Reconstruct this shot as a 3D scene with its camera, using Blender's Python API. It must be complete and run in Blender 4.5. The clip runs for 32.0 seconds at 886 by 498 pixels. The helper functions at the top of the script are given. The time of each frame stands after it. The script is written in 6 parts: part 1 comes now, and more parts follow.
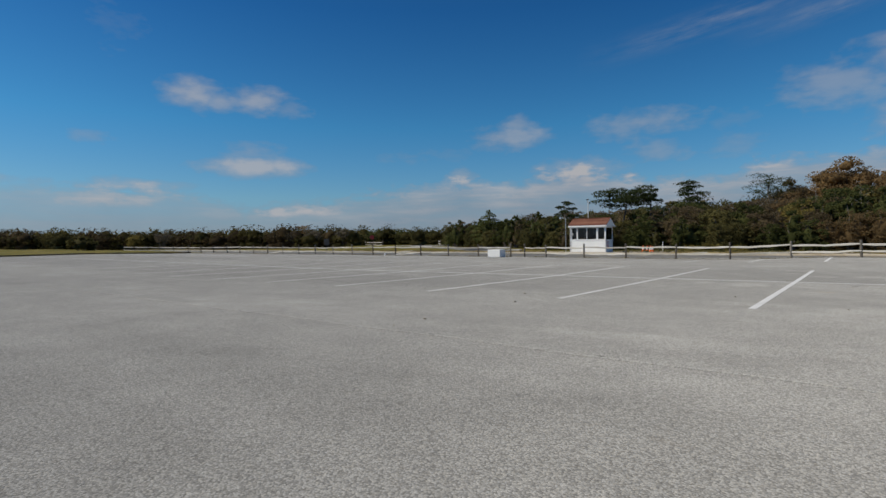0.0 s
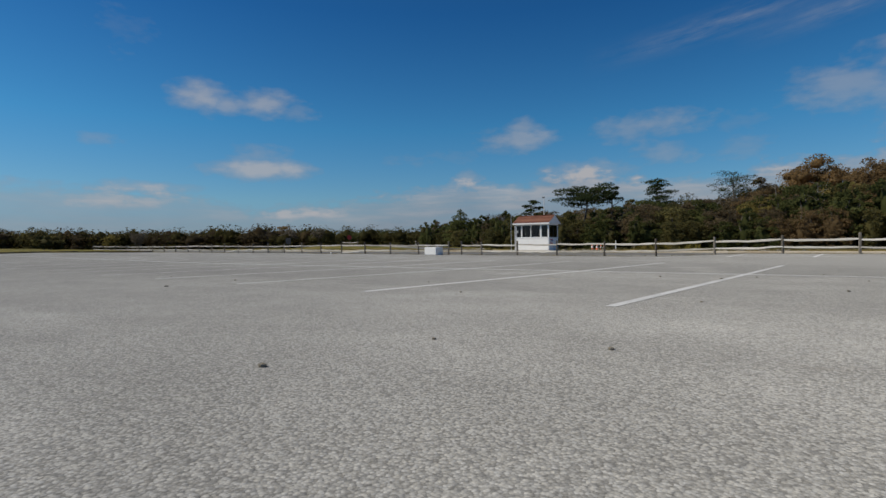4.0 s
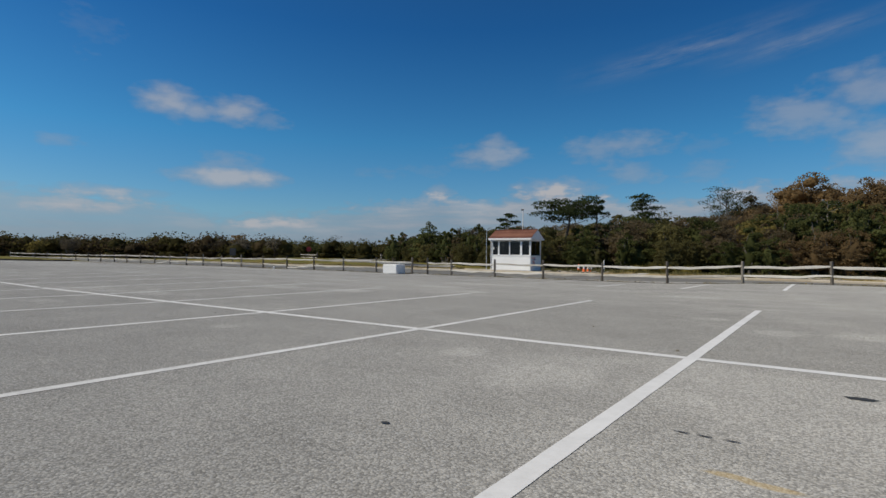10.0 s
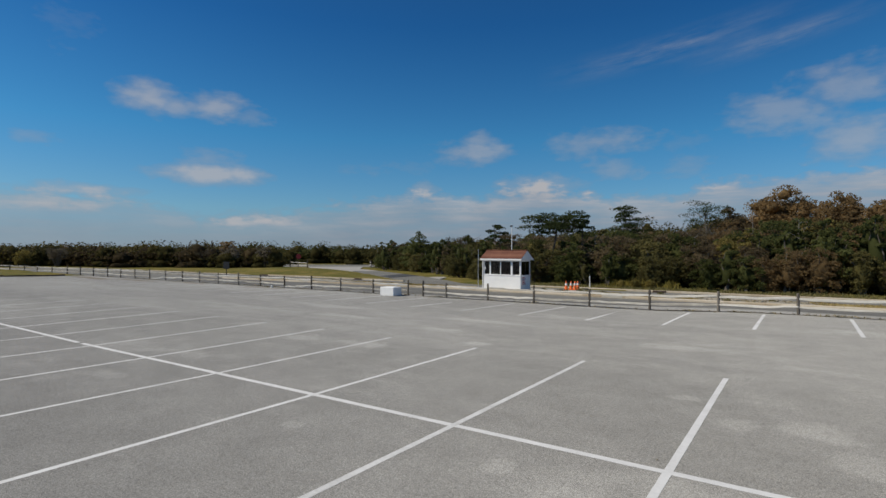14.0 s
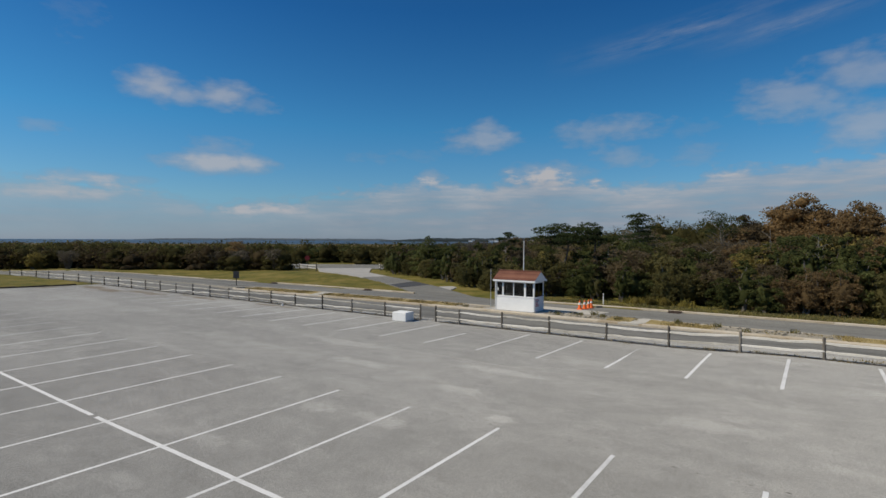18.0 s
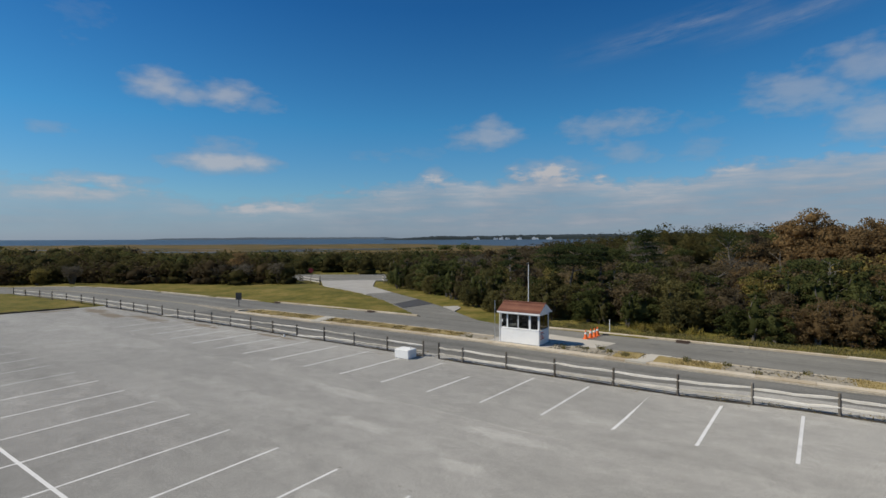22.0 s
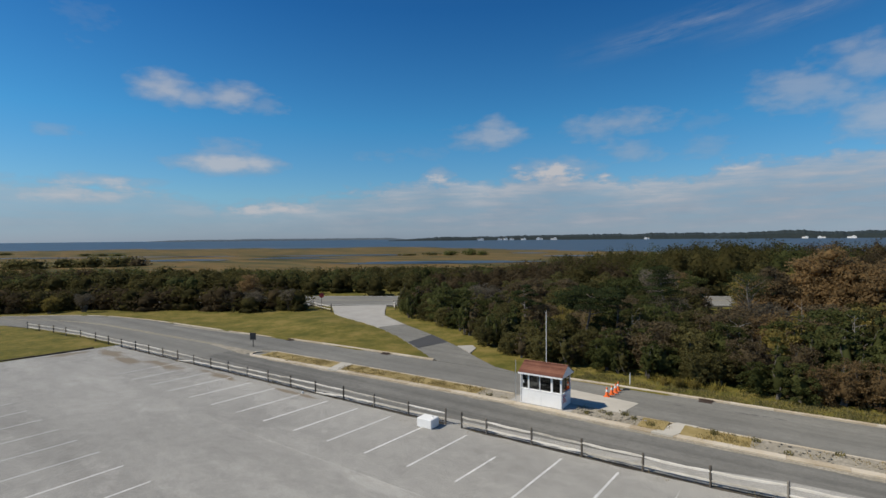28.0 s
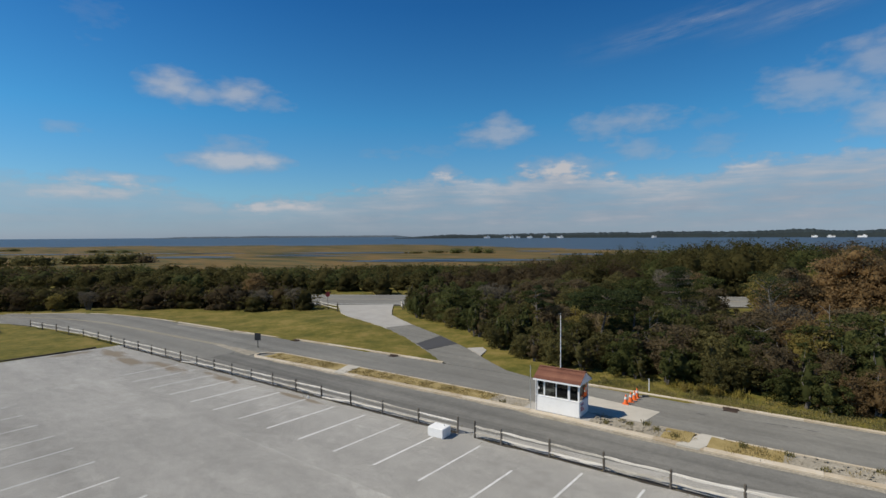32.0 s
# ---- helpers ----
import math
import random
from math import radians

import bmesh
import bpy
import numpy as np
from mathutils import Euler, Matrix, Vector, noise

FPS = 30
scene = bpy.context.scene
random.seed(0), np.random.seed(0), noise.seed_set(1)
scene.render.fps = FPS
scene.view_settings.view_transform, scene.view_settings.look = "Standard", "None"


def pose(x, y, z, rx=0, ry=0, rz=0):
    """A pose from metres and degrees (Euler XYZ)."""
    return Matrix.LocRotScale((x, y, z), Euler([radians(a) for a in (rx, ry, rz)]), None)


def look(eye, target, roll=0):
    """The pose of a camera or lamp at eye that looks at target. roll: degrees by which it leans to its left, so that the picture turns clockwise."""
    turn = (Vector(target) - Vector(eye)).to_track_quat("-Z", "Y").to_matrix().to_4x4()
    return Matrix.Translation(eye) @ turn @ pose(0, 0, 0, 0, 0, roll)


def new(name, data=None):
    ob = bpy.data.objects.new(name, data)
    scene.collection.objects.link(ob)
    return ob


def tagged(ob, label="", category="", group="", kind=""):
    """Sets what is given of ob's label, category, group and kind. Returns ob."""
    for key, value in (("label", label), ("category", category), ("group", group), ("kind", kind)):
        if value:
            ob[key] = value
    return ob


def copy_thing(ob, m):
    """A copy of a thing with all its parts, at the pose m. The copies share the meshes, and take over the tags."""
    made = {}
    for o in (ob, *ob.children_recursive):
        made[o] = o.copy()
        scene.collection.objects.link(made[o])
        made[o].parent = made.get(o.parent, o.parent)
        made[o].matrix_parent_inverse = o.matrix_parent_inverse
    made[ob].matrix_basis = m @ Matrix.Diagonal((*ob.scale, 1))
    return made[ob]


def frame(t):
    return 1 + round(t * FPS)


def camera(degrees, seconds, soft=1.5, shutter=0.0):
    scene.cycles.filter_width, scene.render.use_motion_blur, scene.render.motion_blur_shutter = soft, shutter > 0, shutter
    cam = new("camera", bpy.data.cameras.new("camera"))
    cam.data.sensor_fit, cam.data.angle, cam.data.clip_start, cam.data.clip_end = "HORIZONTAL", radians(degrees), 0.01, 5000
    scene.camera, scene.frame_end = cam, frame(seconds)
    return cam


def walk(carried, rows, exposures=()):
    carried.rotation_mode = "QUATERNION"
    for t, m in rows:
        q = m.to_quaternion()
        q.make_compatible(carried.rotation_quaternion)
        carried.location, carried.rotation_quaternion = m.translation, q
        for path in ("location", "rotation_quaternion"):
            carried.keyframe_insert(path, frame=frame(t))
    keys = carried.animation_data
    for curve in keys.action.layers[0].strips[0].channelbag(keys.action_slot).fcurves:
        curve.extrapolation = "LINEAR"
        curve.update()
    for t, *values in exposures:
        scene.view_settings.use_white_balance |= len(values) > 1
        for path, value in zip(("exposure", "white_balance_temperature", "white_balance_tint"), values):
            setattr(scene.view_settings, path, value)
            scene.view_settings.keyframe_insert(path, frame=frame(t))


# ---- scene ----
cam = camera(81.8, 32.0)
PATH = [
    (0, (0.83, -12.782, 0.981), (-0.411, -11.214, 0.943), -0.7),
    (0.5, (0.429, -12.809, 0.986), (-0.814, -11.243, 0.943), -0.7),
    (1, (0.355, -12.681, 1.015), (-0.872, -11.102, 0.975), -0.9),
    (1.5, (0.827, -12.176, 0.995), (-0.398, -10.596, 0.958), -1.1),
    (2, (1.824, -11.284, 0.961), (0.584, -9.715, 0.919), -1.1),
    (2.5, (2.972, -10.333, 0.85), (1.708, -8.784, 0.802), -1.1),
    (3, (3.685, -9.526, 0.665), (2.42, -7.978, 0.627), -1.0),
    (3.5, (4.016, -9.133, 0.581), (2.752, -7.583, 0.551), -0.8),
    (5.5, (3.818, -9.038, 0.904), (2.576, -7.471, 0.877), -0.2),
    (6, (3.6, -8.423, 1.276), (2.362, -6.853, 1.252), -0.2),
    (6.5, (3.182, -7.602, 1.469), (1.941, -6.034, 1.446), -0.2),
    (7, (2.596, -6.559, 1.52), (1.347, -4.997, 1.505), -0.0),
    (7.5, (1.841, -5.407, 1.501), (0.612, -3.829, 1.509), 0.4),
    (8, (1.168, -4.534, 1.288), (-0.044, -2.943, 1.298), 0.7),
    (8.5, (0.721, -4.064, 0.99), (-0.47, -2.458, 1.008), 0.9),
    (9, (0.539, -3.927, 0.848), (-0.643, -2.315, 0.868), 1.0),
    (9.5, (0.602, -4.034, 0.785), (-0.569, -2.412, 0.812), 0.9),
    (10, (0.715, -4.312, 0.774), (-0.452, -2.688, 0.798), 0.7),
    (10.5, (0.782, -4.564, 0.817), (-0.372, -2.931, 0.849), 0.6),
    (11, (0.851, -4.699, 0.859), (-0.296, -3.061, 0.893), 0.6),
    (11.5, (0.883, -4.912, 0.948), (-0.255, -3.267, 0.982), 0.6),
    (12, (0.923, -5.218, 1.119), (-0.207, -3.568, 1.148), 0.5),
    (12.5, (0.932, -5.381, 1.36), (-0.193, -3.728, 1.387), 0.4),
    (13, (0.961, -5.526, 1.707), (-0.16, -3.869, 1.734), 0.3),
    (13.5, (0.995, -5.64, 1.986), (-0.121, -3.98, 2.005), 0.2),
    (14, (1.013, -5.73, 2.283), (-0.106, -4.072, 2.295), 0.3),
    (14.5, (0.981, -5.775, 2.534), (-0.137, -4.116, 2.543), 0.3),
    (16.5, (0.72, -5.765, 3.668), (-0.403, -4.11, 3.652), 0.3),
    (17, (0.652, -5.685, 3.952), (-0.475, -4.032, 3.93), 0.3),
    (17.5, (0.538, -5.603, 4.216), (-0.594, -3.954, 4.191), 0.3),
    (18, (0.465, -5.556, 4.389), (-0.676, -3.913, 4.355), 0.3),
    (18.5, (0.397, -5.531, 4.694), (-0.741, -3.887, 4.667), 0.3),
    (19, (0.329, -5.505, 4.968), (-0.81, -3.862, 4.944), 0.1),
    (19.5, (0.244, -5.471, 5.037), (-0.902, -3.832, 5.003), 0.0),
    (20, (0.28, -5.421, 5.138), (-0.882, -3.793, 5.101), -0.0),
    (20.5, (0.298, -5.387, 5.479), (-0.854, -3.752, 5.45), -0.1),
    (21, (0.277, -5.239, 5.838), (-0.874, -3.604, 5.804), -0.3),
    (21.5, (0.252, -5.098, 6.242), (-0.893, -3.459, 6.205), -0.4),
    (22, (0.237, -4.99, 6.56), (-0.919, -3.359, 6.516), -0.2),
    (22.5, (0.187, -4.894, 6.92), (-0.972, -3.265, 6.876), -0.0),
    (23, (0.071, -4.824, 7.252), (-1.084, -3.192, 7.207), -0.0),
    (23.5, (-0.075, -4.75, 7.56), (-1.225, -3.114, 7.514), -0.0),
    (24, (-0.25, -4.706, 7.844), (-1.4, -3.07, 7.794), 0.1),
    (24.5, (-0.324, -4.776, 8.1), (-1.49, -3.151, 8.043), 0.1),
    (25, (-0.326, -4.813, 8.374), (-1.501, -3.195, 8.316), 0.1),
    (25.5, (-0.367, -4.782, 8.651), (-1.553, -3.173, 8.591), 0.1),
    (27.5, (-0.714, -5.055, 10.224), (-1.879, -3.43, 10.182), -0.4),
    (28, (-0.772, -5.295, 10.415), (-1.941, -3.673, 10.371), -0.5),
    (28.5, (-0.847, -5.427, 10.524), (-2.041, -3.824, 10.467), -0.5),
    (29, (-1.04, -5.405, 10.568), (-2.249, -3.813, 10.507), -0.5),
    (29.5, (-1.417, -5.001, 10.558), (-2.607, -3.395, 10.506), -0.3),
    (30, (-1.752, -4.643, 10.417), (-2.947, -3.041, 10.349), -0.3),
    (30.5, (-1.882, -4.421, 10.191), (-3.088, -2.827, 10.123), -0.2),
    (31, (-1.956, -4.316, 10.058), (-3.168, -2.726, 9.991), -0.3),
    (31.5, (-1.971, -4.317, 10.21), (-3.168, -2.716, 10.149), -0.3),
    (32, (-1.926, -4.331, 10.529), (-3.114, -2.722, 10.476), -0.3),
]
walk(cam, [(t, look(eye, target, roll)) for t, eye, target, roll in PATH], [(0, -0.12), (1, -0.06), (2, -0.11), (3, -0.17), (6, -0.17), (8, -0.12), (12, -0.09), (18, -0.05), (24, 0.06), (32, 0.15)])

# ---- light ----
SUN_EL, SUN_AZ = radians(46.5), radians(227.0)
world = bpy.data.worlds.new("sky")
scene.world = world
world.use_nodes = True
scene.view_settings.exposure = 0.0


def build_sky():
    nt = world.node_tree
    nt.nodes.clear()
    N = nt.nodes.new
    L = nt.links.new
    out, bg, sky = N("ShaderNodeOutputWorld"), N("ShaderNodeBackground"), N("ShaderNodeTexSky")
    sky.sky_type, sky.sun_disc, sky.sun_elevation, sky.sun_rotation = "NISHITA", False, SUN_EL, SUN_AZ
    sky.altitude, sky.air_density, sky.dust_density, sky.ozone_density = 0, 1.0, 0.3, 3.5
    bg.inputs["Strength"].default_value = 0.1
    tc = N("ShaderNodeTexCoord")
    sep = N("ShaderNodeSeparateXYZ")
    L(tc.outputs["Generated"], sep.inputs[0])

    def m(op, a, b=None, c=None, clamp=False):
        n = N("ShaderNodeMath")
        n.operation, n.use_clamp = op, clamp
        for i, v in enumerate((a, b, c)):
            if v is None:
                continue
            if isinstance(v, (int, float)):
                n.inputs[i].default_value = v
            else:
                L(v, n.inputs[i])
        return n.outputs[0]

    negx = m("MULTIPLY", sep.outputs[0], -1.0)
    az = m("ARCTAN2", negx, sep.outputs[1])
    az = m("MULTIPLY", az, 57.2958)
    el = m("MULTIPLY", m("ARCSINE", sep.outputs[2]), 57.2958)
    # warp the cloud outlines with noise
    comb = N("ShaderNodeCombineXYZ")
    L(az, comb.inputs[0])
    L(m("MULTIPLY", el, 2.2), comb.inputs[1])

    def noise_of(scale, detail, rough, vec=None):
        n = N("ShaderNodeTexNoise")
        n.inputs["Scale"].default_value, n.inputs["Detail"].default_value, n.inputs["Roughness"].default_value = scale, detail, rough
        L(vec or comb.outputs[0], n.inputs["Vector"])
        return n

    n1 = noise_of(0.26, 5, 0.55)
    n2 = noise_of(0.75, 4, 0.5)
    wob = m("SUBTRACT", m("ADD", m("MULTIPLY", n1.outputs["Fac"], 1.3), m("MULTIPLY", n2.outputs["Fac"], 0.7)), 1.0)
    # azimuth, elevation, half width, half height, thickness (degrees)
    clouds = [(64.1, 14.6, 2.3, 1.35, 1.0), (61.4, 14.1, 2.3, 0.9, 0.85), (58.0, 14.5, 2.5, 1.15, 0.95), (55.0, 14.0, 2.2, 0.8, 0.5),
              (58.3, 7.8, 4.3, 0.95, 1.15), (58.9, 9.1, 2.6, 1.2, 0.6), (30.7, 11.1, 3.4, 1.25, 0.85), (30.2, 12.3, 1.7, 0.9, 0.75),
              (16.8, 11.7, 4.4, 1.1, 0.72), (19.0, 11.2, 2.8, 0.9, 0.6), (15.7, 8.7, 2.4, 0.9, 0.62), (0.6, 13.1, 4.4, 1.7, 0.72), (-3.9, 14.5, 3.4, 1.8, 0.74),
              (-5.0, 10.1, 3.2, 2.0, 0.85), (72.6, 9.8, 1.7, 0.6, 0.5), (23.5, 7.2, 4.1, 1.1, 0.8), (36.0, 7.2, 1.3, 0.65, 0.7), (70.2, 5.5, 3.2, 0.6, 0.75),
              (71.0, 4.2, 3.2, 0.6, 0.55), (66.0, 5.6, 2.6, 0.6, 0.45), (56.4, 3.0, 1.6, 0.45, 0.6), (52.7, 3.4, 2.3, 0.55, 0.75), (42.1, 9.2, 3.0, 0.7, 0.32),
              (37.5, 9.5, 1.6, 0.8, 0.25), (8.4, 8.8, 2.0, 1.0, 0.42), (8.6, 11.2, 2.2, 0.8, 0.3), (70.5, 19.5, 2.0, 1.6, 0.25)]
    total = None
    for a, e, w, h, k in clouds:
        dx = m("MULTIPLY", m("SUBTRACT", az, a), 1 / w)
        dy = m("MULTIPLY", m("SUBTRACT", el, e), 1 / h)
        d = m("SQRT", m("ADD", m("MULTIPLY", dx, dx), m("MULTIPLY", dy, dy)))
        v = m("MULTIPLY", m("MULTIPLY", m("SUBTRACT", 1.62, d, clamp=False), 0.78), k)
        v = m("ADD", v, m("MULTIPLY", wob, 0.95))
        v = m("MULTIPLY", m("SMOOTH_MIN", v, k, 0.4), m("MULTIPLY", m("SUBTRACT", 2.1, d), 2.0, clamp=True))
        total = v if total is None else m("MAXIMUM", total, v)
    puffs = m("MULTIPLY", m("SUBTRACT", total, 0.10, clamp=True), 1.0, clamp=True)
    # low veil of stratus above the horizon and a wisp of cirrus
    comb2 = N("ShaderNodeCombineXYZ")
    L(m("MULTIPLY", az, 0.35), comb2.inputs[0])
    L(m("MULTIPLY", el, 2.6), comb2.inputs[1])
    n3 = noise_of(0.33, 6, 0.6, comb2.outputs[0])
    bank_top, bank_body = N("ShaderNodeValToRGB"), N("ShaderNodeValToRGB")
    for node, stops in ((bank_top, ((76, 0.56), (66, 0.52), (58, 0.36), (51, 0.43), (46, 0.53), (40, 0.61), (36, 0.68), (32, 0.58), (27.5, 0.70), (23.5, 0.78), (20, 0.68), (15.6, 0.60), (11, 0.62), (5, 0.72), (0.6, 0.73), (-6, 0.75))),
                        (bank_body, ((76, 0.58), (57, 0.62), (45, 0.84), (36, 0.90), (20, 0.96), (0, 1.0)))):
        while len(node.color_ramp.elements) < len(stops):
            node.color_ramp.elements.new(0.5)
        for e, (a, v) in zip(node.color_ramp.elements, reversed(stops)):
            e.position, e.color = (a + 10) / 90, (v, v, v, 1)
        L(m("MULTIPLY", m("ADD", az, 10.0), 1 / 90.0, clamp=True), node.inputs[0])
    reach = m("SUBTRACT", m("MULTIPLY", bank_top.outputs[0], 10.0), el)
    edge = m("ADD", reach, m("MULTIPLY", wob, 2.6))
    streak = m("MULTIPLY", m("SUBTRACT", n3.outputs["Fac"], 0.36), 3.6, clamp=True)
    low = m("MULTIPLY", m("MULTIPLY", m("MULTIPLY", m("ADD", edge, 0.25), 0.85, clamp=True), m("MULTIPLY", m("ADD", el, 0.6), 0.5, clamp=True)), m("MULTIPLY", bank_body.outputs[0], m("MULTIPLY_ADD", streak, 0.36, 0.64)))
    crest = m("MULTIPLY", low, m("SUBTRACT", 1.0, m("MULTIPLY", reach, 0.3), clamp=True))
    comb3 = N("ShaderNodeCombineXYZ")
    slant = m("ADD", el, m("MULTIPLY", az, 0.1375))
    L(m("MULTIPLY", az, 0.22), comb3.inputs[0])
    L(m("MULTIPLY", slant, 1.3), comb3.inputs[1])
    n4 = noise_of(0.6, 7, 0.66, comb3.outputs[0])

    def streaks(height, thin, centre, fade):
        band = m("SUBTRACT", 1.0, m("MULTIPLY", m("ABSOLUTE", m("SUBTRACT", slant, height)), thin), clamp=True)
        side = m("SUBTRACT", 1.0, m("MULTIPLY", m("ABSOLUTE", m("SUBTRACT", az, centre)), fade), clamp=True)
        return m("MULTIPLY", band, side)

    cirrus = m("MULTIPLY", m("ADD", streaks(21.6, 0.55, 10.5, 0.075), streaks(19.5, 0.75, 0.5, 0.11)), m("MULTIPLY", m("SUBTRACT", n4.outputs["Fac"], 0.36), 2.0, clamp=True))
    cover = m("ADD", m("MULTIPLY", puffs, 0.78), m("ADD", m("MULTIPLY", low, 0.92), m("MULTIPLY", cirrus, 0.72)), clamp=True)
    # brighter tops, greyer undersides, from the noise itself
    ramp = N("ShaderNodeValToRGB")
    ramp.color_ramp.elements[0].position, ramp.color_ramp.elements[0].color = 0.2, (2.28, 2.66, 3.32, 1)
    ramp.color_ramp.elements[1].position, ramp.color_ramp.elements[1].color = 0.95, (4.35, 4.42, 4.70, 1)
    L(m("ADD", m("ADD", m("MULTIPLY", puffs, 0.75), m("ADD", m("MULTIPLY", cirrus, 1.0), m("ADD", m("MULTIPLY", crest, 0.62), m("MULTIPLY", m("MULTIPLY", low, streak), 0.30)))), m("MULTIPLY", n1.outputs["Fac"], 0.35)), ramp.inputs[0])
    # the deep, polarised blue of a clear autumn noon: a tint that follows the height above the horizon
    tint = N("ShaderNodeValToRGB")
    cr = tint.color_ramp
    stops = ((0.0, (0.42, 0.55, 0.88)), (0.10, (0.435, 0.69, 0.86)), (0.27, (0.245, 0.70, 0.92)), (0.53, (0.12, 0.495, 0.805)), (0.75, (0.15, 0.46, 0.74)), (1.0, (0.32, 0.50, 0.66)))
    while len(cr.elements) < len(stops):
        cr.elements.new(0.5)
    for e, (p, c) in zip(cr.elements, stops):
        e.position, e.color = p, (*c, 1)
    L(m("MULTIPLY", el, 1 / 45.0, clamp=True), tint.inputs[0])
    deep = N("ShaderNodeVectorMath")
    deep.operation = "MULTIPLY"
    L(sky.outputs[0], deep.inputs[0])
    L(tint.outputs[0], deep.inputs[1])
    mix = N("ShaderNodeMix")
    mix.data_type = "RGBA"
    L(cover, mix.inputs[0])
    L(deep.outputs[0], mix.inputs[6])
    L(ramp.outputs[0], mix.inputs[7])
    L(mix.outputs[2], bg.inputs["Color"])
    L(bg.outputs[0], out.inputs[0])


build_sky()
sun = new("sun", bpy.data.lights.new("sun", "SUN"))
sun.data.energy, sun.data.angle, sun.data.color = 4.3, radians(0.55), (1.0, 0.92, 0.775)
sun_from = Vector((math.sin(SUN_AZ) * math.cos(SUN_EL), math.cos(SUN_AZ) * math.cos(SUN_EL), math.sin(SUN_EL)))
sun.matrix_world = look(sun_from * 60, (0, 0, 0))


# ---- materials ----
def surface(name, dark, mid, light, big=0.4, small=9.0, rough=0.85, bump=0.3, depth=0.01, spec=0.3, coords="Object", metal=0.0, own=0.0, island=0.0, speck=0.0, speck_scale=60.0):
    """A worn surface: patches at two scales between three colours, fine relief, and a spread of tone from object to object."""
    mt = bpy.data.materials.new(name)
    mt.use_nodes = True
    nt = mt.node_tree
    N, L = nt.nodes.new, nt.links.new
    bs = nt.nodes["Principled BSDF"]
    tc = N("ShaderNodeTexCoord")
    vec = tc.outputs[coords]
    nb, ns = N("ShaderNodeTexNoise"), N("ShaderNodeTexNoise")
    for n, s, d in ((nb, big, 5.0), (ns, small, 6.0)):
        n.inputs["Scale"].default_value, n.inputs["Detail"].default_value, n.inputs["Roughness"].default_value = s, d, 0.62
        L(vec, n.inputs["Vector"])
    mixf = N("ShaderNodeMath")
    mixf.operation = "MULTIPLY_ADD"
    mixf.inputs[1].default_value = 0.62
    scaled = N("ShaderNodeMath")
    scaled.operation = "MULTIPLY"
    scaled.inputs[1].default_value = 0.38
    L(ns.outputs["Fac"], scaled.inputs[0])
    L(nb.outputs["Fac"], mixf.inputs[0])
    L(scaled.outputs[0], mixf.inputs[2])
    fac = mixf.outputs[0]
    if own:
        oi, mr = N("ShaderNodeObjectInfo"), N("ShaderNodeMath")
        mr.operation = "MULTIPLY_ADD"
        mr.inputs[1].default_value = own
        sh = N("ShaderNodeMath")
        sh.operation = "SUBTRACT"
        sh.inputs[1].default_value = own / 2
        L(oi.outputs["Random"], mr.inputs[0])
        L(fac, mr.inputs[2])
        L(mr.outputs[0], sh.inputs[0])
        fac = sh.outputs[0]
    if island:
        ge, mr = N("ShaderNodeNewGeometry"), N("ShaderNodeMath")
        mr.operation = "MULTIPLY_ADD"
        mr.inputs[1].default_value = island
        sh = N("ShaderNodeMath")
        sh.operation = "SUBTRACT"
        sh.inputs[1].default_value = island / 2
        L(ge.outputs["Random Per Island"], mr.inputs[0])
        L(fac, mr.inputs[2])
        L(mr.outputs[0], sh.inputs[0])
        fac = sh.outputs[0]
    ramp = N("ShaderNodeValToRGB")
    cr = ramp.color_ramp
    cr.elements[0].position, cr.elements[0].color = 0.3, (*dark, 1)
    cr.elements[1].position, cr.elements[1].color = 0.72, (*light, 1)
    e = cr.elements.new(0.5)
    e.color = (*mid, 1)
    L(fac, ramp.inputs[0])
    colour = ramp.outputs[0]
    height = ns.outputs["Fac"]
    if speck:
        vo = N("ShaderNodeTexVoronoi")
        vo.inputs["Scale"].default_value = speck_scale
        L(vec, vo.inputs["Vector"])
        bw = N("ShaderNodeSeparateColor")
        L(vo.outputs["Color"], bw.inputs[0])
        mr = N("ShaderNodeMapRange")
        mr.inputs[1].default_value, mr.inputs[2].default_value = 0.0, 1.0
        mr.inputs[3].default_value, mr.inputs[4].default_value = 1 - speck, 1 + speck
        L(bw.outputs[0], mr.inputs[0])
        vm = N("ShaderNodeVectorMath")
        vm.operation = "SCALE"
        L(colour, vm.inputs[0])
        L(mr.outputs[0], vm.inputs["Scale"])
        colour = vm.outputs[0]
        height = vo.outputs["Distance"]
    L(colour, bs.inputs["Base Color"])
    bs.inputs["Roughness"].default_value, bs.inputs["Metallic"].default_value = rough, metal
    bs.inputs["Specular IOR Level"].default_value = spec
    bs.inputs["Diffuse Roughness"].default_value = 0.2 if rough >= 0.84 else 0.0
    if bump:
        bu = N("ShaderNodeBump")
        bu.inputs["Strength"].default_value, bu.inputs["Distance"].default_value = bump, depth
        L(height, bu.inputs["Height"])
        L(bu.outputs[0], bs.inputs["Normal"])
    return mt


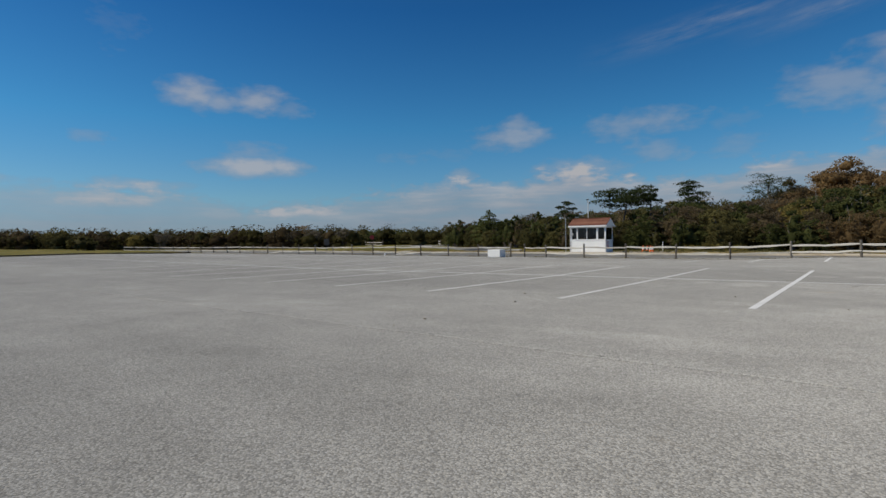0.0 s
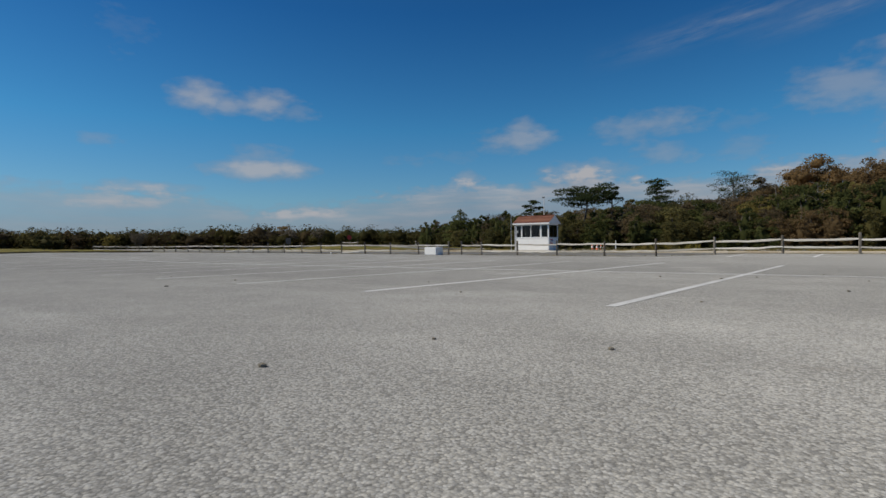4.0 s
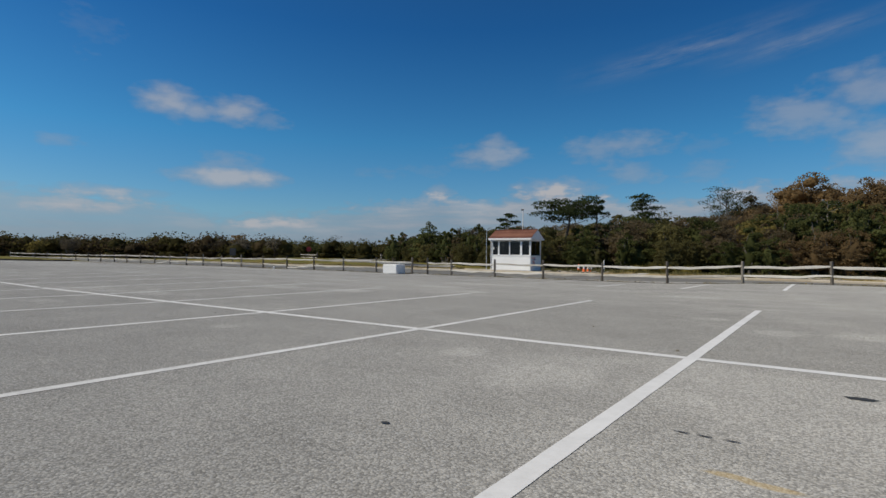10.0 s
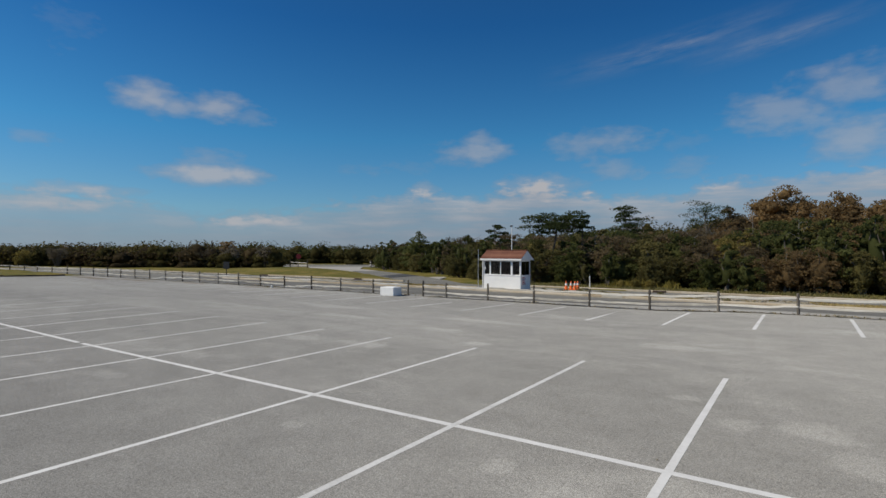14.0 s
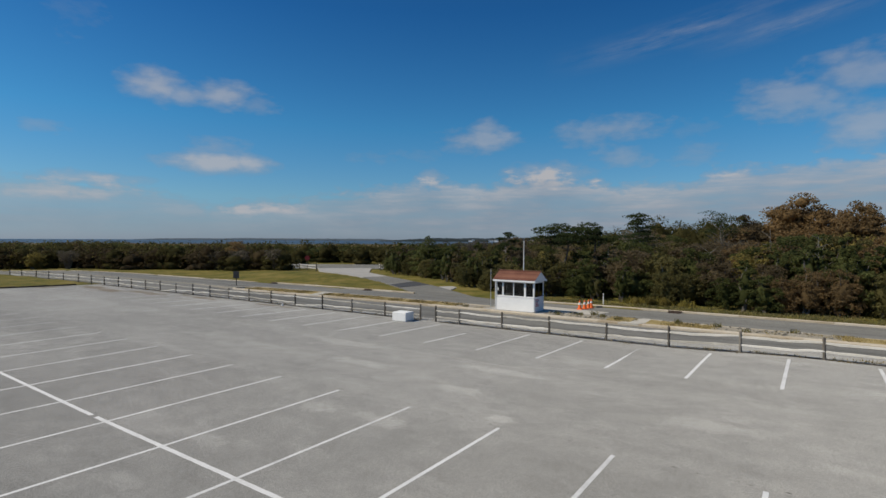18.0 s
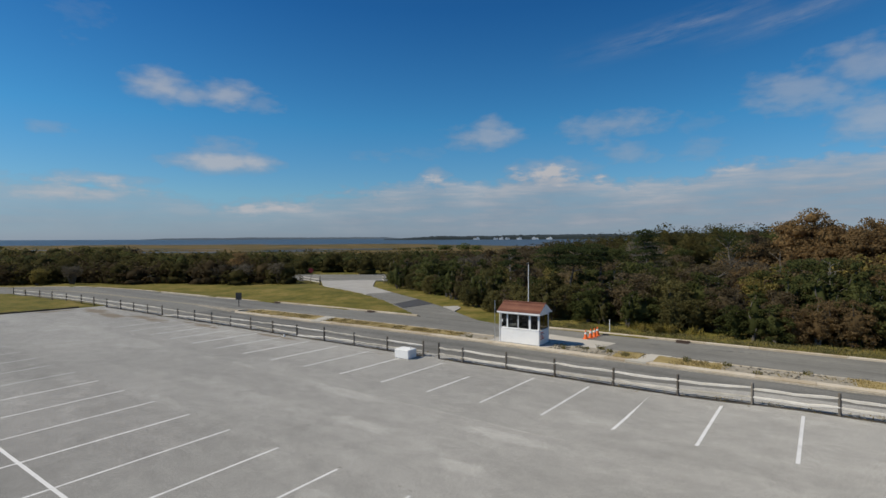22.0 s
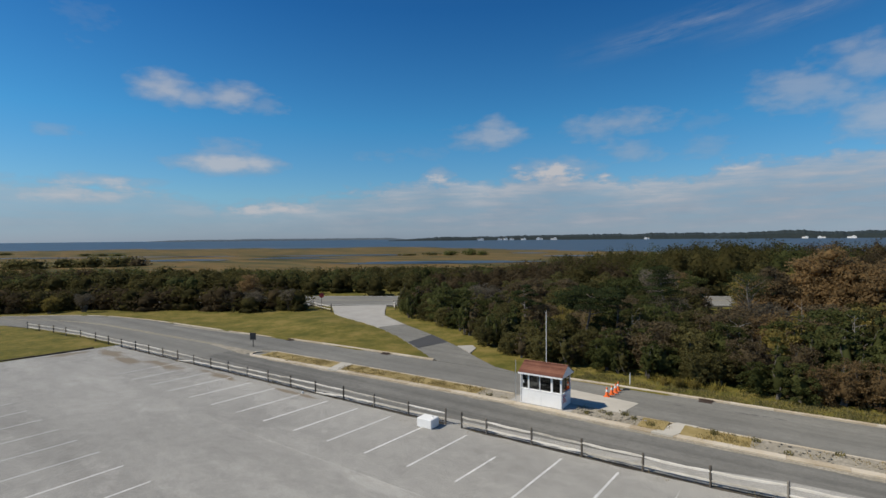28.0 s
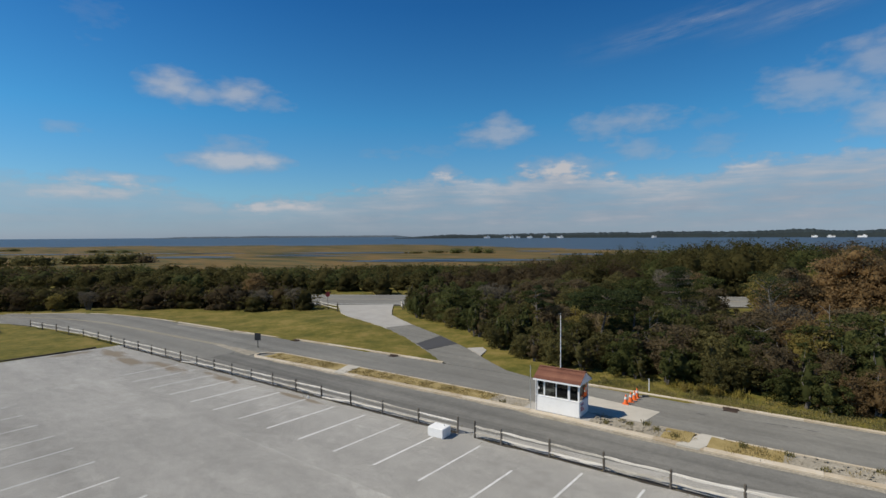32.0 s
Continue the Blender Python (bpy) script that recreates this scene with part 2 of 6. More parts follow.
WORN = ((1.35, 2.4, 0.55, 0.5), (1.75, 1.4, 0.4, 0.6), (2.0, 0.6, 0.35, 0.4), (0.5, 2.2, 0.28, 0.4), (-1.55, -0.83, 0.22, 0.25), (-0.65, -1.25, 0.42, 0.55),
        (-4.47, -1.2, 0.22, 0.15), (-0.3, 3.2, 0.35, 0.25), (-9.6, -1.25, 0.7, 0.3), (-8.0, 3.9, 1.0, 0.4), (-8.0, 10.2, 1.8, 0.5), (-7.9, 7.3, 1.0, 0.45),
        (-12.7, 8.2, 1.6, 0.5), (-5.6, 5.7, 0.5, 0.35), (-1.3, 8.3, 1.6, 0.5), (-10.1, 3.7, 0.8, 0.4), (-10.3, 0.8, 0.6, 0.35), (-16.0, 10.6, 2.4, 0.5))
SCUFFED = ((0.50, -2.31, 0.09, 0.03), (0.61, -2.33, 0.11, 0.03))
DIRTY = ((-54.5, 15.4, 3.4, 1.1), (-50.5, 14.9, 2.8, 1.1), (-45.0, 16.0, 4.2, 0.8), (-38.0, 16.9, 4.2, 0.6), (-57.4, 13.0, 0.9, 2.6), (-30.0, 17.3, 3.0, 0.35))


def make_lot(name, gain=1.0):
    """Old asphalt worn to its aggregate: pebbles, pale worn patches, darker lanes."""
    mt = bpy.data.materials.new(name)
    mt.use_nodes = True
    nt = mt.node_tree
    N, L = nt.nodes.new, nt.links.new
    bs = nt.nodes["Principled BSDF"]
    tc = N("ShaderNodeTexCoord")

    def noise_at(scale, stretch=(1, 1, 1), detail=5.0, rough=0.6):
        mp, n = N("ShaderNodeMapping"), N("ShaderNodeTexNoise")
        mp.inputs["Scale"].default_value = stretch
        n.inputs["Scale"].default_value, n.inputs["Detail"].default_value, n.inputs["Roughness"].default_value = scale, detail, rough
        L(tc.outputs["Object"], mp.inputs[0])
        L(mp.outputs[0], n.inputs["Vector"])
        return n.outputs["Fac"]

    def span(v, a, b, lo, hi):
        n = N("ShaderNodeMapRange")
        n.inputs[1].default_value, n.inputs[2].default_value, n.inputs[3].default_value, n.inputs[4].default_value = a, b, lo, hi
        L(v, n.inputs[0])
        return n.outputs[0]

    def mul(*vs):
        out = vs[0]
        for v in vs[1:]:
            n = N("ShaderNodeMath")
            n.operation = "MULTIPLY"
            L(out, n.inputs[0])
            L(v, n.inputs[1])
            out = n.outputs[0]
        return out

    broad = span(noise_at(0.09), 0.3, 0.7, 0.86, 1.12)
    lanes = span(noise_at(0.16, (0.22, 2.2, 1), 6.0), 0.34, 0.66, 0.92, 1.06)
    patch = span(noise_at(0.24, (0.8, 1.7, 1), 7.0, 0.62), 0.55, 0.60, 1.0, 1.085)
    blot = span(noise_at(1.1, (1, 1.3, 1), 5.0, 0.62), 0.3, 0.7, 0.89, 1.09)
    grain = N("ShaderNodeTexVoronoi")
    grain.inputs["Scale"].default_value = 112
    L(tc.outputs["Object"], grain.inputs["Vector"])
    sp = N("ShaderNodeSeparateColor")
    L(grain.outputs["Color"], sp.inputs[0])
    stone = span(sp.outputs[0], 0.0, 1.0, 0.65, 1.36)
    gaps = span(grain.outputs["Distance"], 0.4, 0.8, 1.0, 0.68)
    grit = span(noise_at(190.0, detail=2.0), 0.3, 0.7, 0.86, 1.14)
    vm = N("ShaderNodeVectorMath")
    vm.operation = "SCALE"
    hue = N("ShaderNodeMix")
    hue.data_type = "RGBA"
    hue.inputs[6].default_value, hue.inputs[7].default_value = (0.360 * gain, 0.352 * gain, 0.331 * gain, 1), (0.362 * gain, 0.346 * gain, 0.310 * gain, 1)
    L(sp.outputs[1], hue.inputs[0])
    L(hue.outputs[2], vm.inputs[0])
    sep = N("ShaderNodeSeparateXYZ")
    L(tc.outputs["Object"], sep.inputs[0])

    def calc(op, a, b, clamp=False):
        n = N("ShaderNodeMath")
        n.operation, n.use_clamp = op, clamp
        for i, v in enumerate((a, b)):
            if isinstance(v, (int, float)):
                n.inputs[i].default_value = v
            else:
                L(v, n.inputs[i])
        return n.outputs[0]

    def spots(places, ragged, rough=1.0):
        """Soft blots of wear or dirt: (x, y, half width, half depth) each."""
        total = None
        for x, y, rx, ry in places:
            dx = calc("MULTIPLY", calc("SUBTRACT", sep.outputs[0], x), 1 / rx)
            dy = calc("MULTIPLY", calc("SUBTRACT", sep.outputs[1], y), 1 / ry)
            d = calc("SQRT", calc("ADD", calc("MULTIPLY", dx, dx), calc("MULTIPLY", dy, dy)), 0.0)
            v = calc("SUBTRACT", 1.25, d, True)
            total = v if total is None else calc("MAXIMUM", total, v)
        return calc("MULTIPLY", calc("SUBTRACT", calc("ADD", total, calc("MULTIPLY", calc("SUBTRACT", ragged, 0.5), rough)), 0.1 + 0.12 * rough), 2.6, True)

    pale = span(spots(WORN, noise_at(2.6, detail=7.0), 1.6), 0.0, 1.0, 1.0, 1.2)
    # the bays between the painted lines are less worn, darker and browner than the aisles
    ripple = calc("MULTIPLY", calc("SUBTRACT", noise_at(0.8, detail=6.0), 0.5), 2.6)
    bays = calc("SUBTRACT", 5.4, calc("ABSOLUTE", calc("ADD", sep.outputs[1], ripple), 0.0), True)
    older = span(calc("MULTIPLY", calc("ADD", sep.outputs[1], 9.13), 14.0), 0.0, 1.0, 0.95, 1.0)
    unworn = span(bays, 0.0, 1.0, 1.03, 0.93)
    L(mul(broad, lanes, patch, blot, stone, gaps, grit, pale, unworn, older), vm.inputs["Scale"])
    soil = N("ShaderNodeMix")
    soil.data_type = "RGBA"
    soil.inputs[7].default_value = (0.215, 0.175, 0.125, 1)
    L(calc("MULTIPLY", spots(DIRTY, noise_at(0.8, (0.5, 1.6, 1), 8.0, 0.7), 2.6), 0.9), soil.inputs[0])
    L(vm.outputs[0], soil.inputs[6])
    scuff = N("ShaderNodeMix")
    scuff.data_type = "RGBA"
    scuff.inputs[7].default_value = (0.46, 0.33, 0.13, 1)
    L(calc("MULTIPLY", spots(SCUFFED, noise_at(16.0, (0.5, 1.5, 1), 6.0, 0.7)), 0.5), scuff.inputs[0])
    L(soil.outputs[2], scuff.inputs[6])
    L(scuff.outputs[2], bs.inputs["Base Color"])
    bs.inputs["Roughness"].default_value, bs.inputs["Specular IOR Level"].default_value, bs.inputs["Diffuse Roughness"].default_value = 0.92, 0.2, 0.3
    bu = N("ShaderNodeBump")
    bu.inputs["Strength"].default_value, bu.inputs["Distance"].default_value = 0.45, 0.004
    bu.invert = True
    L(grain.outputs["Distance"], bu.inputs["Height"])
    L(bu.outputs[0], bs.inputs["Normal"])
    return mt


M_LOT = make_lot("worn_asphalt")
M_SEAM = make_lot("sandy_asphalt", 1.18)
M_ROAD = surface("road_asphalt", (0.138, 0.134, 0.120), (0.177, 0.172, 0.154), (0.230, 0.223, 0.198), 0.12, 2.2, 0.9, 0.3, 0.004, 0.25, speck=0.2, speck_scale=45)
M_LANE = surface("dark_worn_asphalt", (0.108, 0.105, 0.095), (0.143, 0.139, 0.126), (0.190, 0.184, 0.165), 0.16, 2.4, 0.9, 0.3, 0.004, 0.25, speck=0.2, speck_scale=45)


def tracked(mt, tilt, low, high):
    """Adds the long streaks that wheels leave along a lane."""
    nt = mt.node_tree
    N, L = nt.nodes.new, nt.links.new
    bs = nt.nodes["Principled BSDF"]
    col = bs.inputs["Base Color"].links[0].from_socket
    tc, mp, n, mr, vm = N("ShaderNodeTexCoord"), N("ShaderNodeMapping"), N("ShaderNodeTexNoise"), N("ShaderNodeMapRange"), N("ShaderNodeVectorMath")
    mp.inputs["Rotation"].default_value, mp.inputs["Scale"].default_value = (0, 0, radians(-tilt)), (0.012, 1.0, 1)
    n.inputs["Scale"].default_value, n.inputs["Detail"].default_value, n.inputs["Roughness"].default_value = 0.95, 3.0, 0.55
    mr.inputs[1].default_value, mr.inputs[2].default_value, mr.inputs[3].default_value, mr.inputs[4].default_value = 0.36, 0.64, low, high
    L(tc.outputs["Object"], mp.inputs[0])
    L(mp.outputs[0], n.inputs["Vector"])
    L(n.outputs["Fac"], mr.inputs[0])
    vm.operation = "SCALE"
    L(col, vm.inputs[0])
    L(mr.outputs[0], vm.inputs["Scale"])
    L(vm.outputs[0], bs.inputs["Base Color"])


tracked(M_LANE, 1.8, 0.60, 1.22)
tracked(M_ROAD, 1.8, 0.90, 1.14)
M_TAR = surface("fresh_asphalt", (0.05, 0.05, 0.052), (0.06, 0.06, 0.062), (0.075, 0.075, 0.075), 0.5, 5, 0.85, 0.3, 0.004)
M_OIL = surface("oil_stain", (0.03, 0.03, 0.03), (0.045, 0.045, 0.045), (0.06, 0.06, 0.06), 2, 20, 0.7, 0.1, 0.001)
M_CONC = surface("concrete", (0.302, 0.286, 0.260), (0.370, 0.353, 0.323), (0.437, 0.420, 0.386), 0.5, 8, 0.9, 0.2, 0.004)
M_SLAB = surface("sandy_concrete", (0.38, 0.35, 0.295), (0.46, 0.43, 0.37), (0.53, 0.50, 0.44), 0.6, 9, 0.9, 0.3, 0.005)
M_KERB = surface("kerb_concrete", (0.36, 0.29, 0.20), (0.48, 0.41, 0.31), (0.57, 0.51, 0.42), 0.7, 12, 0.9, 0.3, 0.006, own=0.25)
M_PAINT = surface("road_paint", (0.46, 0.455, 0.44), (0.63, 0.625, 0.61), (0.73, 0.725, 0.71), 1.6, 22, 0.8, 0.3, 0.002, own=0.15)
M_FAINT = surface("worn_road_paint", (0.40, 0.40, 0.39), (0.50, 0.50, 0.49), (0.60, 0.60, 0.59), 0.7, 9, 0.85, 0.3, 0.002)
M_YELLOW = surface("faded_yellow_paint", (0.24, 0.22, 0.18), (0.33, 0.29, 0.20), (0.42, 0.37, 0.25), 0.6, 9, 0.85, 0.2, 0.002)
M_WHITE = surface("white_siding_paint", (0.72, 0.72, 0.71), (0.82, 0.82, 0.81), (0.87, 0.87, 0.86), 0.8, 7, 0.6, 0.15, 0.003)
M_TRIM = surface("white_trim_paint", (0.72, 0.72, 0.72), (0.80, 0.80, 0.80), (0.85, 0.85, 0.85), 1.0, 9, 0.5, 0.1, 0.002)
M_BLOCK = surface("white_washed_concrete", (0.66, 0.66, 0.64), (0.77, 0.77, 0.76), (0.84, 0.84, 0.83), 1.1, 10, 0.85, 0.4, 0.006)
M_SHINGLE = surface("brown_shingle", (0.11, 0.045, 0.03), (0.17, 0.07, 0.045), (0.24, 0.11, 0.07), 1.2, 18, 0.9, 0.4, 0.006, own=0.3)
M_POST = surface("weathered_post_wood", (0.07, 0.060, 0.05), (0.14, 0.122, 0.10), (0.26, 0.235, 0.20), 2.0, 22, 0.9, 0.6, 0.01, own=0.35)
M_RAIL = surface("silvery_rail_wood", (0.35, 0.325, 0.28), (0.53, 0.50, 0.44), (0.67, 0.64, 0.585), 1.4, 20, 0.85, 0.5, 0.008, own=0.35)
M_EDGE = surface("rotten_edging_wood", (0.05, 0.04, 0.03), (0.09, 0.07, 0.05), (0.16, 0.13, 0.10), 1.0, 16, 0.95, 0.6, 0.01, own=0.3)
# litter brown, darkened to carry the fence's shade; also the grit in cracks
M_LITTER_SHADE = surface("litter_and_shade", (0.032, 0.027, 0.021), (0.058, 0.049, 0.038), (0.10, 0.085, 0.064), 1.3, 14, 0.95, 0.5, 0.01)
M_METAL = surface("galvanised_metal", (0.45, 0.46, 0.47), (0.55, 0.56, 0.57), (0.66, 0.67, 0.68), 1.5, 20, 0.45, 0.1, 0.001, 0.5, metal=0.8)
M_POLE = surface("white_pole_paint", (0.62, 0.62, 0.60), (0.72, 0.72, 0.71), (0.80, 0.80, 0.79), 1.5, 20, 0.5, 0.1, 0.001)
M_DARK = surface("dark_painted_metal", (0.02, 0.022, 0.025), (0.035, 0.037, 0.04), (0.06, 0.06, 0.065), 1.5, 20, 0.6, 0.1, 0.001)
M_IRON = surface("rusty_iron", (0.035, 0.025, 0.02), (0.065, 0.045, 0.035), (0.11, 0.08, 0.06), 2, 25, 0.8, 0.4, 0.003)
M_ORANGE = surface("orange_cone_plastic", (0.62, 0.11, 0.02), (0.78, 0.15, 0.03), (0.86, 0.22, 0.06), 2, 20, 0.5, 0.05, 0.001)
M_COLLAR = surface("reflective_white_sleeve", (0.62, 0.62, 0.6), (0.75, 0.75, 0.74), (0.82, 0.82, 0.82), 3, 20, 0.4, 0.05, 0.001)
M_RED = surface("red_sign_paint", (0.35, 0.03, 0.03), (0.45, 0.05, 0.05), (0.55, 0.09, 0.08), 2, 18, 0.5, 0.05, 0.001)
M_BLUE = surface("blue_sign_paint", (0.04, 0.06, 0.14), (0.06, 0.09, 0.2), (0.10, 0.13, 0.26), 2, 18, 0.5, 0.05, 0.001)
M_INSIDE = surface("dim_interior_board", (0.064, 0.060, 0.056), (0.088, 0.084, 0.076), (0.112, 0.108, 0.100), 1, 9, 0.8, 0.1, 0.002)
M_SAND = surface("sandy_gravel", (0.21, 0.185, 0.14), (0.29, 0.26, 0.205), (0.38, 0.345, 0.29), 0.9, 12, 0.95, 0.6, 0.02, speck=0.3, speck_scale=22)
M_STRAW = surface("dry_grass", (0.17, 0.135, 0.045), (0.27, 0.205, 0.08), (0.38, 0.30, 0.14), 0.8, 14, 0.9, 0.6, 0.02, island=0.3)
M_TUFT = surface("weed_leaf", (0.085, 0.085, 0.026), (0.14, 0.125, 0.042), (0.22, 0.18, 0.075), 0.8, 14, 0.85, 0.0, island=0.5)
M_GOLDEN = surface("goldenrod_leaf", (0.12, 0.10, 0.02), (0.20, 0.16, 0.03), (0.32, 0.25, 0.05), 0.8, 14, 0.85, 0.0, island=0.4)
M_BARK = surface("grey_bark", (0.07, 0.06, 0.05), (0.12, 0.105, 0.09), (0.21, 0.19, 0.17), 1.5, 18, 0.95, 0.5, 0.01, own=0.3)
M_TWIG = surface("grey_brown_twigs", (0.075, 0.064, 0.050), (0.115, 0.098, 0.078), (0.165, 0.143, 0.115), 1.5, 18, 0.95, 0.3, 0.01, own=0.3)
M_DEADWOOD = surface("bleached_deadwood", (0.154, 0.140, 0.119), (0.238, 0.217, 0.189), (0.322, 0.301, 0.266), 1.5, 18, 0.9, 0.4, 0.01)


def leaf_surface(name, dark, mid, light):
    """Leaves: tone varies with place, plant and leaf, and some light passes through."""
    mt = surface(name, dark, mid, light, 0.30, 1.6, 0.8, 0.0, own=0.30, island=0.24, spec=0.1)
    nt = mt.node_tree
    N, L = nt.nodes.new, nt.links.new
    bs = nt.nodes["Principled BSDF"]
    col = bs.inputs["Base Color"].links[0].from_socket
    tr, mix = N("ShaderNodeBsdfTranslucent"), N("ShaderNodeMixShader")
    L(col, tr.inputs["Color"])
    mix.inputs[0].default_value = 0.6
    L(bs.outputs[0], mix.inputs[1])
    L(tr.outputs[0], mix.inputs[2])
    L(mix.outputs[0], nt.nodes["Material Output"].inputs["Surface"])
    return mt


M_LEAF = {
    "olive": leaf_surface("olive_leaf", (0.091, 0.085, 0.033), (0.129, 0.118, 0.046), (0.191, 0.169, 0.065)),
    "green": leaf_surface("green_leaf", (0.068, 0.077, 0.025), (0.096, 0.107, 0.037), (0.143, 0.155, 0.055)),
    "pine": leaf_surface("pine_needles", (0.040, 0.053, 0.022), (0.056, 0.072, 0.028), (0.083, 0.099, 0.037)),
    "rust": leaf_surface("rust_leaf", (0.161, 0.116, 0.061), (0.219, 0.150, 0.074), (0.306, 0.205, 0.096)),
    "brown": leaf_surface("brown_leaf", (0.120, 0.094, 0.055), (0.161, 0.124, 0.072), (0.230, 0.180, 0.101)),
    "grey": leaf_surface("grey_twigs", (0.129, 0.108, 0.075), (0.180, 0.156, 0.112), (0.245, 0.213, 0.156)),
    "gold": leaf_surface("yellowing_leaf", (0.191, 0.160, 0.051), (0.251, 0.205, 0.063), (0.334, 0.271, 0.088)),
}


def make_glass():
    mt = bpy.data.materials.new("window_glass")
    mt.use_nodes = True
    bs = mt.node_tree.nodes["Principled BSDF"]
    bs.inputs["Base Color"].default_value = (0.07, 0.078, 0.08, 1)
    bs.inputs["Roughness"].default_value, bs.inputs["Transmission Weight"].default_value, bs.inputs["IOR"].default_value = 0.02, 1.0, 1.45
    return mt


M_GLASS = make_glass()


def make_water():
    mt = surface("bay_water", (0.036, 0.056, 0.078), (0.050, 0.072, 0.097), (0.066, 0.090, 0.118), 0.004, 0.05, 0.45, 0.3, 0.6, 0.15)
    return mt


M_WATER = make_water()


def make_ground():
    """Lawn near the lot, rough grass under the scrub, tan marsh beyond the main road."""
    mt = bpy.data.materials.new("coastal_ground")
    mt.use_nodes = True
    nt = mt.node_tree
    N, L = nt.nodes.new, nt.links.new
    bs = nt.nodes["Principled BSDF"]
    tc = N("ShaderNodeTexCoord")

    def noise_at(scale, stretch=(1, 1, 1), detail=6.0):
        mp, n = N("ShaderNodeMapping"), N("ShaderNodeTexNoise")
        mp.inputs["Scale"].default_value = stretch
        mp.inputs["Rotation"].default_value = (0, 0, radians(-31))
        n.inputs["Scale"].default_value, n.inputs["Detail"].default_value, n.inputs["Roughness"].default_value = scale, detail, 0.62
        L(tc.outputs["Object"], mp.inputs[0])
        L(mp.outputs[0], n.inputs["Vector"])
        return n.outputs["Fac"]

    def ramp(fac, *stops):
        r = N("ShaderNodeValToRGB")
        while len(r.color_ramp.elements) < len(stops):
            r.color_ramp.elements.new(0.5)
        for e, (p, c) in zip(r.color_ramp.elements, stops):
            e.position, e.color = p, (*c, 1)
        L(fac, r.inputs[0])
        return r.outputs[0]

    def blend(fac, a, b):
        n = N("ShaderNodeMix")
        n.data_type = "RGBA"
        L(fac, n.inputs[0])
        L(a, n.inputs[6])
        L(b, n.inputs[7])
        return n.outputs[2]

    def math_(op, a, b, clamp=False):
        n = N("ShaderNodeMath")
        n.operation, n.use_clamp = op, clamp
        for i, v in enumerate((a, b)):
            if isinstance(v, (int, float)):
                n.inputs[i].default_value = v
            else:
                L(v, n.inputs[i])
        return n.outputs[0]

    fine = noise_at(6.0)
    lawn = ramp(math_("ADD", math_("ADD", math_("MULTIPLY", noise_at(0.3), 0.5), math_("MULTIPLY", noise_at(1.3), 0.3)), math_("MULTIPLY", fine, 0.2)), (0.40, (0.078, 0.080, 0.017)), (0.5, (0.132, 0.115, 0.027)), (0.60, (0.205, 0.158, 0.050)))
    marsh = ramp(noise_at(0.009, (1, 4.0, 1), 9.0), (0.36, (0.042, 0.045, 0.018)), (0.44, (0.085, 0.070, 0.027)), (0.50, (0.165, 0.105, 0.040)), (0.55, (0.095, 0.082, 0.033)), (0.62, (0.055, 0.052, 0.022)))
    sep = N("ShaderNodeSeparateXYZ")
    L(tc.outputs["Object"], sep.inputs[0])
    s = math_("ADD", math_("MULTIPLY", math_("ADD", sep.outputs[0], 55.0), -0.518), math_("MULTIPLY", math_("SUBTRACT", sep.outputs[1], 55.0), 0.855))
    edge = math_("DIVIDE", math_("SUBTRACT", s, 50.0), 30.0, True)
    L(blend(edge, lawn, marsh), bs.inputs["Base Color"])
    bs.inputs["Roughness"].default_value = 0.95
    bs.inputs["Specular IOR Level"].default_value = 0.1
    bu = N("ShaderNodeBump")
    bu.inputs["Strength"].default_value, bu.inputs["Distance"].default_value = 0.7, 0.05
    L(fine, bu.inputs["Height"])
    L(bu.outputs[0], bs.inputs["Normal"])
    return mt


M_GROUND = make_ground()


# ---- building helpers ----
def part(name, bm, material, parent=None, label="", smooth=False):
    """Links a bmesh as one mesh object, under a thing or a part."""
    me = bpy.data.meshes.new(name)
    bm.to_mesh(me)
    bm.free()
    return mesh_part(name, me, material, parent, label, smooth)


def mesh_part(name, me, material, parent=None, label="", smooth=False):
    me.materials.clear()
    me.materials.append(material)
    if smooth:
        me.polygons.foreach_set("use_smooth", [True] * len(me.polygons))
    ob = new(name, me)
    ob.parent = parent
    if label:
        ob["label"] = label
    return ob


def mesh_of(name, verts, faces):
    me = bpy.data.meshes.new(name)
    me.from_pydata([tuple(v) for v in verts], [], [tuple(f) for f in faces])
    me.update()
    return me


def empty(name, m=None):
    ob = new(name)
    ob.empty_display_size = 0.2
    if m is not None:
        ob.matrix_basis = m
    return ob


def add_box(bm, x0, y0, z0, x1, y1, z1, bevel=0.0, m=None):
    ret = bmesh.ops.create_cube(bm, size=1.0)
    vs = ret["verts"]
    for v in vs:
        v.co = Vector((x0 + (v.co.x + 0.5) * (x1 - x0), y0 + (v.co.y + 0.5) * (y1 - y0), z0 + (v.co.z + 0.5) * (z1 - z0)))
    if bevel:
        es = list({e for v in vs for e in v.link_edges})
        vs = list({v for f in bmesh.ops.bevel(bm, geom=es, offset=bevel, segments=1, affect="EDGES")["faces"] for v in f.verts} | {v for v in vs if v.is_valid})
    if m is not None:
        bmesh.ops.transform(bm, matrix=m, verts=vs)
    return vs


def box_bm(x0, y0, z0, x1, y1, z1, bevel=0.0, m=None):
    bm = bmesh.new()
    add_box(bm, x0, y0, z0, x1, y1, z1, bevel, m)
    return bm


